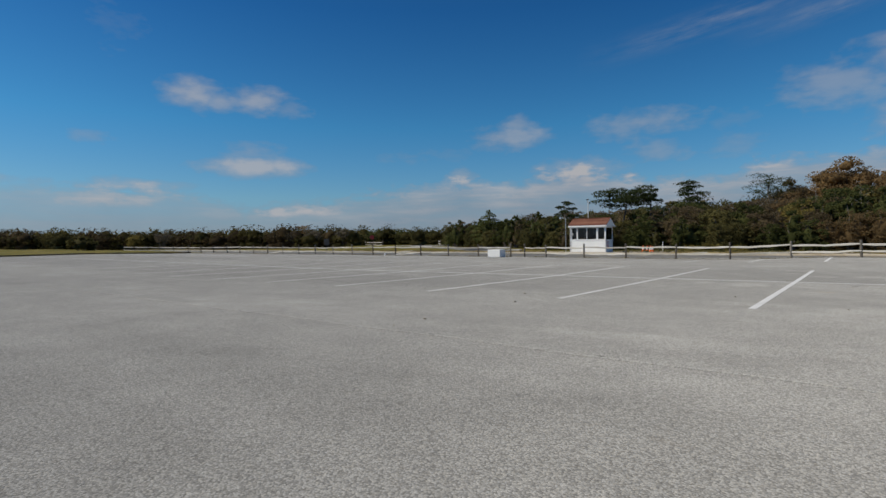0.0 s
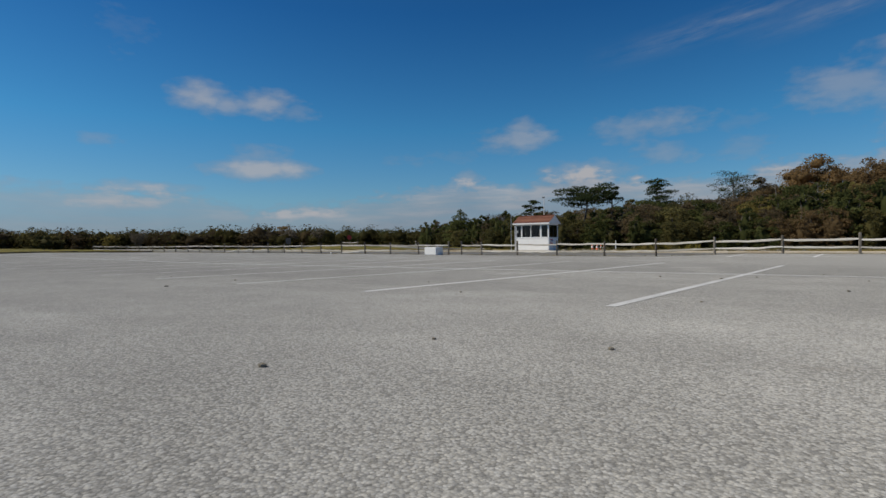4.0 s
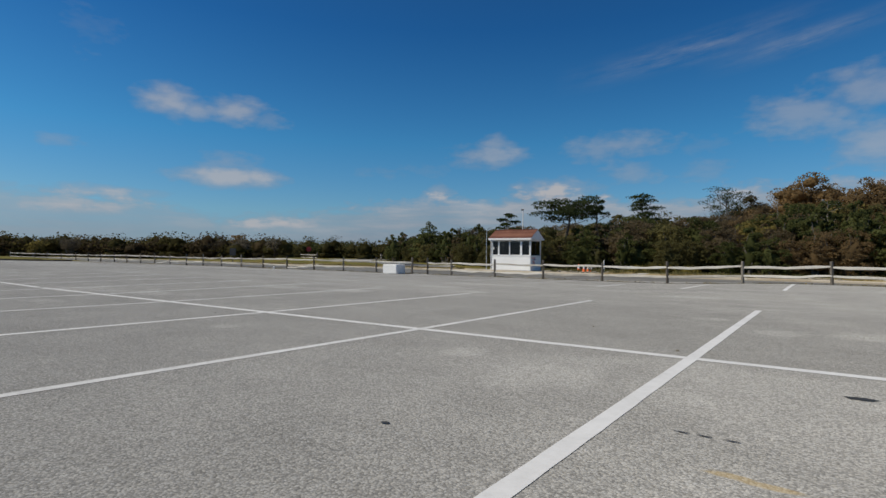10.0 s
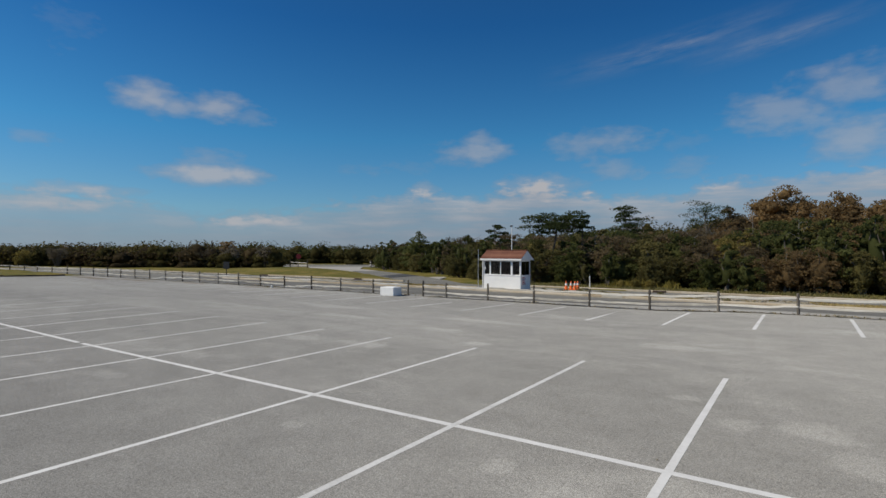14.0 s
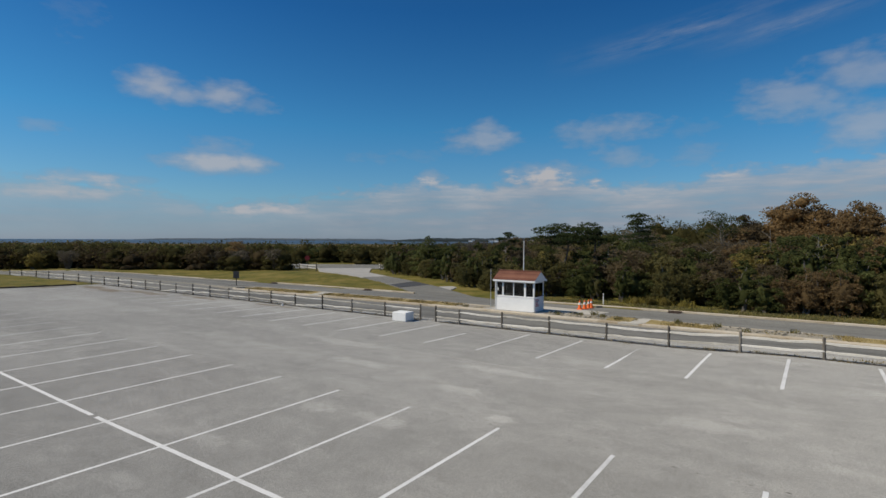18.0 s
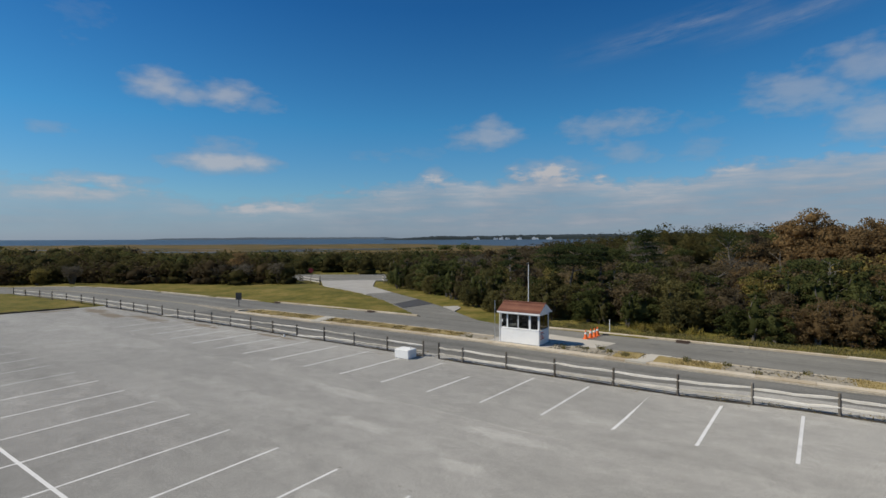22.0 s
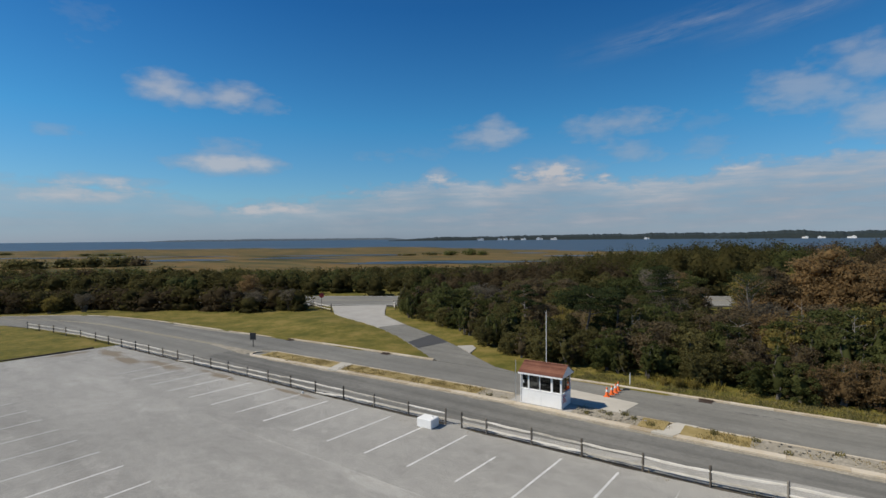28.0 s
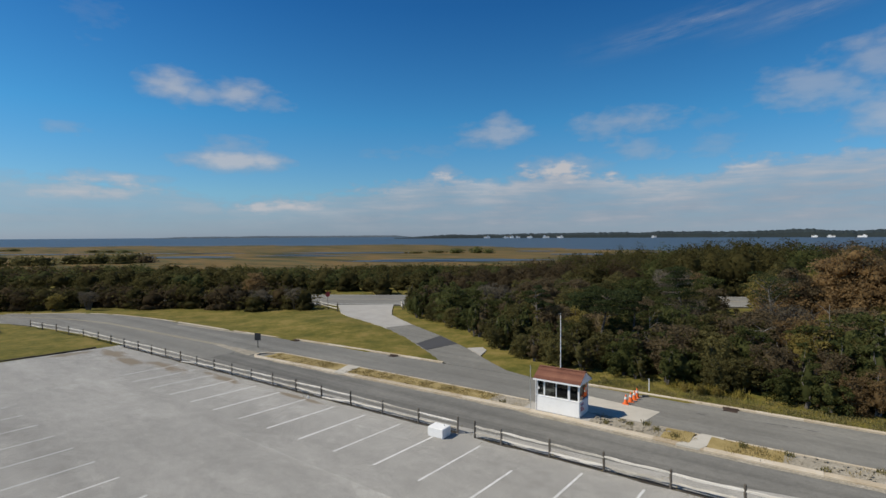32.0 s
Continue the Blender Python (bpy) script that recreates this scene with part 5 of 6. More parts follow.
def limb(rnd, a, b, r0, r1, bendy=0.12, n=3):
    a, b = Vector(a), Vector(b)
    l = (b - a).length
    pts = [a.lerp(b, i / n) + (Vector((rnd.uniform(-1, 1), rnd.uniform(-1, 1), rnd.uniform(-0.4, 0.7))) * bendy * l * (0.6 if 0 < i < n else 0)) for i in range(n + 1)]
    return tube(pts, [r0 + (r1 - r0) * i / n for i in range(n + 1)], 4)


def bush_kind(name, label, category, material, height, width, lobes, count, size, seed, stems=5, bark=None, sparse=False, puff=1.0, rough=0.55):
    """A many-stemmed shrub or low tree of uneven lobes. Unit copies are scaled when placed."""
    rnd = random.Random(seed)
    ob = tagged(empty(name), label, category)
    blobs = []
    shift = Vector((seed * 3.1, seed * 1.7, 0))

    def reach(d):
        """How far the crown swells towards a direction."""
        return 1 + rough * noise.noise(d * 1.35 + shift) + 0.18 * noise.noise(d * 3.1 + shift)

    low = 0.30 if sparse else -0.12
    mid, half = height * (1 + low) / 2, height * (1 - low) / 2
    for i in range(lobes):
        z = 1 - 1.75 * (i + 0.5) / lobes
        t = i * 2.39996 + rnd.uniform(-0.35, 0.35)
        d = Vector((math.sqrt(max(0, 1 - z * z)) * math.cos(t), math.sqrt(max(0, 1 - z * z)) * math.sin(t), z))
        q = reach(d) * rnd.uniform(0.62, 0.96)
        r = width * puff * rnd.uniform(0.075, 0.155)
        blobs.append(((d.x * q * width * 0.5, d.y * q * width * 0.5, mid + d.z * q * half), (r * 1.15, r * 1.15, r * rnd.uniform(0.55, 0.85))))
    # bring the whole crown to the wanted height and spread
    top = max(c[2] + r[2] for c, r in blobs) / (height * 1.06)
    out = max(math.hypot(c[0], c[1]) + r[0] for c, r in blobs) / (width * 0.60)
    blobs = [((c[0] / out, c[1] / out, c[2] / top), (r[0] / out, r[1] / out, r[2] / top)) for c, r in blobs]
    wood = []
    for i in range(stems):
        c, _ = blobs[i % len(blobs)]
        wood.append(limb(rnd, (rnd.uniform(-0.15, 0.15) * width * 0.5, rnd.uniform(-0.15, 0.15) * width * 0.5, -0.2), (c[0] * 0.9, c[1] * 0.9, c[2] * (1.0 if sparse else 0.9)), 0.05 + 0.012 * height, 0.015))
        for _ in range(7 if sparse else 1):
            e = Vector(c) + Vector((rnd.uniform(-1, 1), rnd.uniform(-1, 1), rnd.uniform(0.0, 0.35))) * width * (0.36 if sparse else 0.1)
            wood.append(limb(rnd, Vector(c) * rnd.uniform(0.5, 0.9), e, 0.03, 0.008))
    v, f = join_geo(wood)
    mesh_part("trunk", mesh_of("trunk", v, f), bark or M_BARK, ob)
    v, f = leaves(blobs, count, size, seed, up=0.35, lift=0.6, core=0.5 if rough < 0.5 else 0.0, spill=1.05 if rough > 0.5 else 0.98)
    if not sparse:
        # leafy mass inside, so that no daylight shows through the middle
        inner = np.array([tuple(Vector((p[0] * width * 0.27 / out, p[1] * width * 0.27 / out, (mid + p[2] * half * 0.56) / top)) * (0.55 + 0.45 * reach(Vector(p)))) for p in CORE_V])
        v, f = np.concatenate([v, inner]), np.concatenate([f, CORE_F + len(v)])
    v[:, 2] = np.maximum(v[:, 2], 0.03)
    mesh_part("crown", leaf_mesh("crown", v, f), material, ob)
    return ob


def pine_kind(name, label, height, spread_, tiers, count, size, seed, bare=0.4, lean=(0.3, 0.0), taper=0.3, rise=0.0, plump=1.0):
    """A wind-shaped pine: a bowed trunk, level limbs and flat plates of needles."""
    rnd = random.Random(seed)
    ob = tagged(empty(name), label, "tree")
    trunk = [Vector((lean[0] * (i / 6) ** 1.6 + 0.05 * math.sin(i * 1.9), lean[1] * (i / 6) ** 1.6 + 0.05 * math.cos(i * 2.3), height * 0.96 * i / 6)) for i in range(7)]
    trunk[0].z = -0.3
    wood = [tube(trunk, [0.17 * (1 - 0.75 * i / 6) * height / 6 for i in range(7)], 7)]
    blobs = []
    for k in range(tiers):
        u = bare + (0.98 - bare) * k / max(1, tiers - 1)
        base = trunk[min(6, int(u * 6))]
        t = k * 2.4 + rnd.uniform(-0.4, 0.4)
        r = spread_ * rnd.uniform(0.5, 1.0) * (1.0 - taper * (u - bare) / (0.98 - bare))
        tip = Vector((base.x + r * math.cos(t), base.y + r * math.sin(t), height * u + rise * r + rnd.uniform(0.0, 0.25)))
        wood.append(limb(rnd, (base.x, base.y, height * u - 0.3), tip, 0.05, 0.015, 0.1))
        for q in (0.55, 1.0):
            c = Vector((base.x, base.y, height * u)).lerp(tip, q)
            blobs.append(((c.x, c.y, c.z + 0.12 + rnd.uniform(-0.12, 0.12)), (spread_ * rnd.uniform(0.22, 0.42), spread_ * rnd.uniform(0.22, 0.42), plump * (0.14 + 0.022 * height * rnd.uniform(0.4, 0.9)))))
    v, f = join_geo(wood)
    mesh_part("trunk", mesh_of("trunk", v, f), M_BARK, ob)
    v, f = leaves(blobs, count, size, seed, 0.5)
    mesh_part("crown", leaf_mesh("crown", v, f), M_LEAF["pine"], ob)
    return ob


def cedar_kind(name, label, height, width, count, size, seed):
    rnd = random.Random(seed)
    ob = tagged(empty(name), label, "tree")
    wood = [tube([(0, 0, -0.2), (0.03, 0, height * 0.4), (0, 0.03, height * 0.95)], [0.13, 0.09, 0.02], 6)]
    blobs = []
    for k in range(16):
        u = 0.08 + 0.88 * k / 15
        r = width * 0.5 * (1 - u) ** 0.75
        t = k * 2.4
        c = (0.62 * r * math.cos(t), 0.62 * r * math.sin(t), height * u)
        blobs.append((c, (0.22 + 0.6 * r, 0.22 + 0.6 * r, height * 0.075)))
        wood.append(limb(rnd, (0, 0, height * u), c, 0.03, 0.01))
    v, f = join_geo(wood)
    mesh_part("trunk", mesh_of("trunk", v, f), M_BARK, ob)
    v, f = leaves(blobs, count, size, seed, 0.1, core=0.5)
    mesh_part("crown", leaf_mesh("crown", v, f), M_LEAF["green"], ob)
    return ob


KINDS = [
    bush_kind("shrub", "dense dark olive roadside shrub", "shrub", M_LEAF["olive"], 3.4, 3.8, 44, 4000, 0.165, 11),
    bush_kind("shrub", "dense green bayberry shrub at the wood's edge", "shrub", M_LEAF["green"], 3.2, 3.6, 40, 4000, 0.16, 12),
    bush_kind("tree", "low broad olive-leaved tree in the wood", "tree", M_LEAF["olive"], 4.6, 4.4, 52, 4300, 0.185, 13),
    bush_kind("tree", "low tree with brown autumn leaves", "tree", M_LEAF["brown"], 4.6, 4.2, 48, 3900, 0.175, 14),
    bush_kind("tree", "low tree with rust-coloured autumn leaves", "tree", M_LEAF["rust"], 4.8, 4.4, 50, 3900, 0.175, 15),
    bush_kind("shrub", "half-bare shrub of pale grey twigs", "shrub", M_LEAF["grey"], 3.8, 3.6, 34, 2400, 0.13, 16, 12, M_TWIG, True),
    cedar_kind("cedar", "pointed dark green cedar in the wood", 4.8, 2.6, 3200, 0.16, 17),
    bush_kind("tree", "low tree with yellowing olive leaves", "tree", M_LEAF["gold"], 4.2, 4.2, 48, 3900, 0.175, 18),
    bush_kind("tree", "green leafy tree of the wood", "tree", M_LEAF["green"], 4.9, 4.4, 52, 4300, 0.185, 19),
    bush_kind("sapling", "slender ragged olive sapling standing between the shrubs", "shrub", M_LEAF["olive"], 3.2, 1.5, 20, 1000, 0.16, 23, 3),
    bush_kind("sapling", "slender dark green sapling standing between the shrubs", "shrub", M_LEAF["green"], 3.4, 1.4, 20, 1000, 0.16, 24, 3),
    bush_kind("sapling", "slender brown-leaved sapling standing between the shrubs", "shrub", M_LEAF["brown"], 3.0, 1.6, 18, 900, 0.15, 25, 3),
]
USED = [False] * len(KINDS)


def place(kind, x, y, scale, turn, squash=1.0):
    """Puts the kind at a place, a little leaning and out of round: the first time the model itself, then copies."""
    lean = Matrix.Rotation(0.15 * math.sin(turn * 7.3), 4, "X") @ Matrix.Rotation(0.15 * math.cos(turn * 5.1), 4, "Y")
    wide = 1 + 0.16 * math.sin(turn * 11.7)
    m = Matrix.Translation((x, y, land_z(x, y) - 0.06)) @ lean @ Matrix.Rotation(turn, 4, "Z") @ Matrix.Diagonal((scale * wide, scale * (2 - wide), scale * squash, 1))
    ob = KINDS[kind]
    if not USED[kind]:
        USED[kind] = True
        ob["group"] = "trees and shrubs of the roadside wood"
        ob.matrix_basis = m
        return ob
    made = ob.copy()
    scene.collection.objects.link(made)
    made.matrix_basis = m
    for c in ob.children:
        k = c.copy()
        scene.collection.objects.link(k)
        k.parent = made
    return made


DRIVE_EDGE = ((-55.0, 57.5), (-50, 52.5), (-46, 48.6), (-42.5, 46.4), (-34.5, 42.8), (-28.8, 39.8), (-26.0, 37.4), (-23, 35.6), (-20, 34.6), (-14, 34.4), (-8, 34.5), (0, 34.3), (60, 35.4))


def canopy(x, y):
    """How tall the wood grows at a place: low at its edges, taller inside and to the east."""
    edge = y - bend(DRIVE_EDGE, x)
    h = 2.9 + 0.5 * max(0, min(1, (-24 - x) / 8)) + 1.0 * min(1, edge / 9) + 1.0 * max(0, min(1, (x + 20) / 22)) * min(1, edge / 7) + 1.6 * max(0, min(1, (edge - 14) / 20))
    return h * (0.92 + 0.22 * noise.noise((x * 0.09, y * 0.09, 5)))


def build_wood():
    rnd = random.Random(5)
    spots = []
    y = 33.0
    while y < 112:
        x = -56.0
        while x < 52:
            px, py = x + rnd.uniform(-1.0, 1.0), y + rnd.uniform(-1.0, 1.0)
            edge = py - bend(DRIVE_EDGE, px)
            if edge > 0.0 and beyond(px, py) < -2.8 and (px < 30 or py < 60):
                spots.append((px, py, edge))
            x += 2.5 if edge < 9 else 3.7
        y += 2.3 if y < 46 else 3.6
    for px, py, edge in spots:
        h = canopy(px, py)
        f = noise.noise((px * 0.13, py * 0.13, 2)) + rnd.uniform(-0.45, 0.45)
        east = (px + 14) / 20 + rnd.uniform(-0.4, 0.4)
        if edge < 2.2:
            k = rnd.choice((0, 1, 0, 0, 1, 0, 1)) if east < 0.4 else rnd.choice((0, 1, 0, 1, 3, 0))
        elif edge < 5:
            k = rnd.choice((0, 1, 8, 2, 0)) if east < 0.3 else rnd.choice((0, 1, 8, 2, 3))
        elif east > 0.35:
            k = rnd.choice((7, 4, 3, 2, 7, 8, 7, 4))
        elif f > 0.34:
            k = 4 if east > 0.1 else 3
        elif f > 0.12:
            k = rnd.choice((2, 7, 3, 8)) if east > 0 else rnd.choice((2, 7, 8))
        elif f > -0.2:
            k = rnd.choice((2, 2, 8, 0, 5))
        else:
            k = rnd.choice((8, 8, 6, 1, 2))
        tall = (3.4, 3.2, 4.6, 4.6, 4.8, 3.4, 4.8, 4.2, 4.9)[k]
        s = h / tall * rnd.uniform(0.86, 1.14) * (0.8 if edge < 2 else 1.0)
        # a low gap in the wood, through which the main road shows
        if py > 44 and abs(px + 7.3 + 0.123 * (py - 45)) < 2.7:
            s = min(s, (3.3 - 0.093 * (py - 45)) / tall)
            if s < 0.2:
                continue
        place(k, px, py, s * 0.5 + 0.5 * min(1.15, s), rnd.uniform(0, 6.28), s / (s * 0.5 + 0.5 * min(1.15, s)))


build_wood()
gap = random.Random(61)
for _ in range(170):
    px = gap.uniform(-52, 14)
    py = bend(DRIVE_EDGE, px) + gap.uniform(-0.4, 7.0)
    if beyond(px, py) < -3:
        place(gap.choice((9, 10, 10, 11)), px, py, gap.uniform(0.55, 1.25) * canopy(px, py) / 3.3, gap.uniform(0, 6.28))
# standing trees that rise above the rest
umbrella = pine_kind("pine", "flat-topped dark pine leaning above the wood", 5.7, 3.1, 15, 6500, 0.15, 31, 0.71, (0.7, 0.3), 0.3, 0.04, 1.35)
umbrella.matrix_basis = pose(-17.0, 38.6, land_z(-17.0, 38.6), 0, 0, 20)
slim = pine_kind("pine", "slim young pine with a high tuft beside the flat-topped one", 5.5, 1.0, 6, 1500, 0.13, 36, 0.78, (0.15, 0.1))
slim.matrix_basis = pose(-14.6, 39.8, land_z(-14.6, 39.8))
crook = pine_kind("pine", "crooked dark pine standing clear of the wood", 7.3, 2.7, 15, 4800, 0.14, 32, 0.53, (0.9, -0.5), 0.84, -0.26, 1.2)
crook.matrix_basis = pose(-12.7, 50.6, land_z(-12.7, 50.6), 0, 0, 200)
small = pine_kind("pine", "small dark pine showing over the booth", 5.2, 1.6, 7, 2400, 0.13, 33, 0.66, (-0.3, 0.2))
small.matrix_basis = pose(-25.0, 43.0, land_z(-25.0, 43.0))
open_pine = pine_kind("pine", "open-crowned grey-green pine above the wood", 6.5, 2.3, 15, 3600, 0.095, 34, 0.62, (0.2, 0.3), 0.45, 0.5, 1.2)
open_pine.matrix_basis = pose(-5.2, 48.0, land_z(-5.2, 48.0), 0, 0, 90)
spruce = cedar_kind("cedar", "pointed cedar rising beside the drive", 5.0, 5.6, 5600, 0.17, 35)
spruce.matrix_basis = pose(-37.9, 46.5, land_z(-37.9, 46.5))
for x, y, h, w, seed, key, lab in ((0.5, 58.5, 9.0, 8.6, 41, "rust", "tall spreading tree with rust-brown autumn crown"), (4.9, 56.5, 8.0, 7.0, 45, "rust", "spreading tree with thinning rust-brown crown"), (-3.6, 57.0, 6.9, 6.0, 46, "brown", "broad tree with dull brown autumn crown"), (7.8, 47.0, 6.4, 6.0, 42, "rust", "spreading rust-brown tree at the wood's edge"),
                                   (12.5, 50, 7.0, 6.5, 43, "brown", "half-bare brown tree at the wood's edge"), (-4.6, 62, 6.0, 5.0, 44, "brown", "brown-leaved tree inside the wood")):
    big = bush_kind("tree", lab, "tree", M_LEAF[key], h, w, 120, 22000, 0.21, seed, 9, puff=1.25, rough=0.32)
    big.matrix_basis = pose(x, y, land_z(x, y))


def snag(x, y, h, seed, label):
    rnd = random.Random(seed)
    pieces = [tube([(0, 0, -0.2), (0.1, 0, h * 0.5), (0.05, 0.05, h)], [0.06, 0.04, 0.012], 6)]
    for k in range(16):
        z = h * rnd.uniform(0.35, 0.97)
        t = rnd.uniform(0, 6.28)
        r = rnd.uniform(0.35, 1.3)
        pieces.append(limb(rnd, (0.05, 0, z), (r * math.cos(t), r * math.sin(t), z + rnd.uniform(0.1, 0.9)), 0.02, 0.005, 0.2))
    v, f = join_geo(pieces)
    ob = tagged(mesh_part("dead_tree", mesh_of("dead_tree", v, f), M_DEADWOOD), label, "dead tree", "bleached dead trees")
    ob.matrix_basis = pose(x, y, land_z(x, y))


for i, (x, y, h) in enumerate(((-5.2, 38.9, 3.9), (-1.4, 42.0, 5.6), (1.6, 39.6, 5.0), (-13.0, 38.6, 4.0))):
    snag(x, y, h, 60 + i, "bleached leafless dead tree standing in the wood")


def far_clumps(name, spots, per, size, keys, label, seed, core=0.65):
    """Far scrub too dense to count, one mesh for each leaf colour."""
    rnd = random.Random(seed)
    sets = {k: ([], []) for k in keys}
    count = {k: 0 for k in keys}
    for i, (x, y, h, w) in enumerate(spots):
        pick = noise.noise((x * 0.03, y * 0.03, 9)) + rnd.uniform(-0.35, 0.35) + max(-0.2, min(0.3, (x + 5) / 60))
        k = keys[min(len(keys) - 1, max(0, int((pick + 0.6) / 1.2 * len(keys))))]
        z = land_z(x, y)
        blobs = [((x, y, z + h * 0.44), (w * 0.46, w * 0.46, h * 0.48)), ((x, y, z + h * 0.10), (w * 0.56, w * 0.56, h * 0.30))]
        for q in range(9):
            r = w * rnd.uniform(0.12, 0.24)
            ox, oy = rnd.uniform(-0.5, 0.5), rnd.uniform(-0.5, 0.5)
            blobs.append(((x + ox * w, y + oy * w, z + h * rnd.uniform(0.36, 0.84 - 0.42 * min(1, 4 * (ox * ox + oy * oy)))), (r, r, h * rnd.uniform(0.10, 0.18))))
        v, f = leaves(blobs, int(per * (1.0 if x > -60 else 0.5) * min(1.35, max(0.7, h * w / 26))), size, seed + i, 0.45, 0.7, core=core, spill=1.0, loose=0.6, inner=0.66, least=0.5)
        sets[k][0].append(v)
        sets[k][1].append(f + count[k])
        count[k] += len(v)
    for k in keys:
        if sets[k][0]:
            tagged(mesh_part(name, leaf_mesh(name, np.concatenate(sets[k][0]), np.concatenate(sets[k][1])), M_LEAF[k]), label, "scrub", kind="stuff")


def build_far():
    rnd = random.Random(8)
    left, behind = [], []
    front = ((-64, 46.0), (-61.5, 41.0), (-68, 37.6), (-74, 35.6), (-80, 32.6), (-86, 28.0), (-94, 22.0), (-97, 16.0), (-108, 6.0), (-125, -8))
    fx, fy = [p[0] for p in reversed(front[1:])], [p[1] for p in reversed(front[1:])]
    for a in np.arange(-170, 20, 2.2):
        for s in np.arange(-75, -2.2, 2.2):
            x, y = main_pt(a + rnd.uniform(-1.4, 1.4), s + rnd.uniform(-1.4, 1.4))
            ok = x < -61.5 and y > float(np.interp(x, fx, fy)) + 1.0 if x > -125 else y > -10
            if ok and not (-66 < x < -55 and y > 44):
                left.append((x, y, 3.9 * rnd.uniform(0.75, 1.2) + 1.5 * noise.noise((x * 0.06, y * 0.06, 4)), rnd.uniform(3.6, 6.0)))
    for a in np.arange(-180, 125, 4.2):
        for s in np.arange(16, 66, 4.2):
            if a < -20 and s > 56:
                continue
            x, y = main_pt(a + rnd.uniform(-1.8, 1.8), s + rnd.uniform(-1.8, 1.8))
            east = max(0.0, min(1.0, (a - 20) / 36))
            h = (4.0 + 5.0 * east) * rnd.uniform(0.78, 1.18) * (1 + 0.2 * noise.noise((x * 0.03, y * 0.03, 6)))
            behind.append((x, y, h, rnd.uniform(4.2, 6.4) * (1 + 0.3 * east)))
    far_clumps("scrub", left, 820, 0.31, ("olive", "brown", "olive", "brown", "olive"), "dense dark olive and brown coastal scrub behind the road", 100)
    far_clumps("far_wood", behind, 520, 0.37, ("olive", "olive", "green", "olive", "brown", "brown"), "dense dark wood and scrub beyond the main road", 3000)


build_far()


# ---- verge growth and distance ----
def tufts(name, spots, per, height, material, label, seed):
    """Upright grass blades and weeds, too many to count."""
    rs = np.random.RandomState(seed)
    v, f = [], []
    for x, y, z, r, h in spots:
        for _ in range(per):
            a, q = rs.rand() * 6.28, r * math.sqrt(rs.rand())
            px, py = x + q * math.cos(a), y + q * math.sin(a)
            hh = h * height * (0.5 + rs.rand())
            t = rs.rand() * 6.28
            wx, wy = 0.014 * math.cos(t), 0.014 * math.sin(t)
            lx, ly = rs.normal() * 0.25 * hh, rs.normal() * 0.25 * hh
            o = len(v)
            v += [(px - wx, py - wy, z - 0.02), (px + wx, py + wy, z - 0.02), (px + wx * 0.6 + lx, py + wy * 0.6 + ly, z + hh), (px - wx * 0.6 + lx, py - wy * 0.6 + ly, z + hh * 0.96)]
            f.append((o, o + 1, o + 2, o + 3))
    return tagged(mesh_part(name, leaf_mesh(name, np.array(v), np.array(f)), material), label, "grass", kind="stuff")


def build_growth():
    rnd = random.Random(21)
    med, weeds, verge, gold, lawn = [], [], [], [], []
    for _ in range(700):
        x = rnd.uniform(-41, 12)
        y = rnd.uniform(median_near(x) + 0.4, median_far(x) - 0.25)
        bare = -19 < x < -8.4 or -7.2 < x < -5.4 or -33.8 < x < -32 or -3.2 < x < 2.0
        if -16.8 < x < -12.4 or -7.2 < x < -5.4 or -33.8 < x < -32:
            continue
        if not bare or rnd.random() < 0.12:
            med.append((x, y, top_z(x, y), 0.35, rnd.uniform(0.5, 1.1)))
    for x, h in ((-11.6, 1.0), (-10.4, 0.8), (-9.6, 1.3), (-9.0, 1.0), (-8.0, 1.0), (-10.9, 0.6), (-18.2, 0.7), (-3.0, 0.9), (-1.6, 0.7), (0.4, 0.8), (-4.9, 1.1)):
        y = rnd.uniform(median_near(x) + 0.5, median_far(x) - 0.4)
        weeds.append((x, y, top_z(x, y), 0.22, h))
    for _ in range(900):
        x = rnd.uniform(-19, 30)
        y = far_kerb(x) + 0.35 + abs(rnd.gauss(0, 1)) * 1.1
        verge.append((x, y, land_z(x, y), 0.4, rnd.uniform(0.4, 0.9) * (1 + 0.5 * (y - far_kerb(x)))))
    for _ in range(22):
        x, y = rnd.uniform(-10.5, -5.4), rnd.uniform(33.8, 34.9)
        gold.append((x, y, land_z(x, y), 0.35, rnd.uniform(0.7, 1.5)))
    tufts("dry_grass", med, 22, 0.065, M_STRAW, "dry yellow grass growing in the median", 1)
    tufts("weeds", weeds, 60, 0.16, M_TUFT, "rank weeds sprouting in the stony median", 2)
    tufts("verge_grass", verge, 24, 0.085, M_TUFT, "olive verge grass along the kerb and the wood", 3)
    tufts("goldenrod", gold, 30, 0.34, M_GOLDEN, "yellow flowering weeds at the foot of the wood", 4)
    # dirt and dead leaves gathered under the fence
    litter = []
    for _ in range(260):
        x = rnd.uniform(-57, 12)
        y = fence_y(x) + rnd.gauss(0.25, 0.28)
        litter.append((x, y, pave_z(x, y), 0.3, rnd.uniform(0.2, 0.6)))
    tufts("fence_weeds", litter, 12, 0.10, M_STRAW, "thin dry weeds along the foot of the fence", 5)


build_growth()
bush = bush_kind("shrub", "dark rounded shrub standing on the lawn by the fence", "shrub", M_LEAF["olive"], 1.7, 3.4, 7, 2200, 0.2, 51)
bush.matrix_basis = pose(-75.8, 9.7, land_z(-75.8, 9.7) - 0.05)

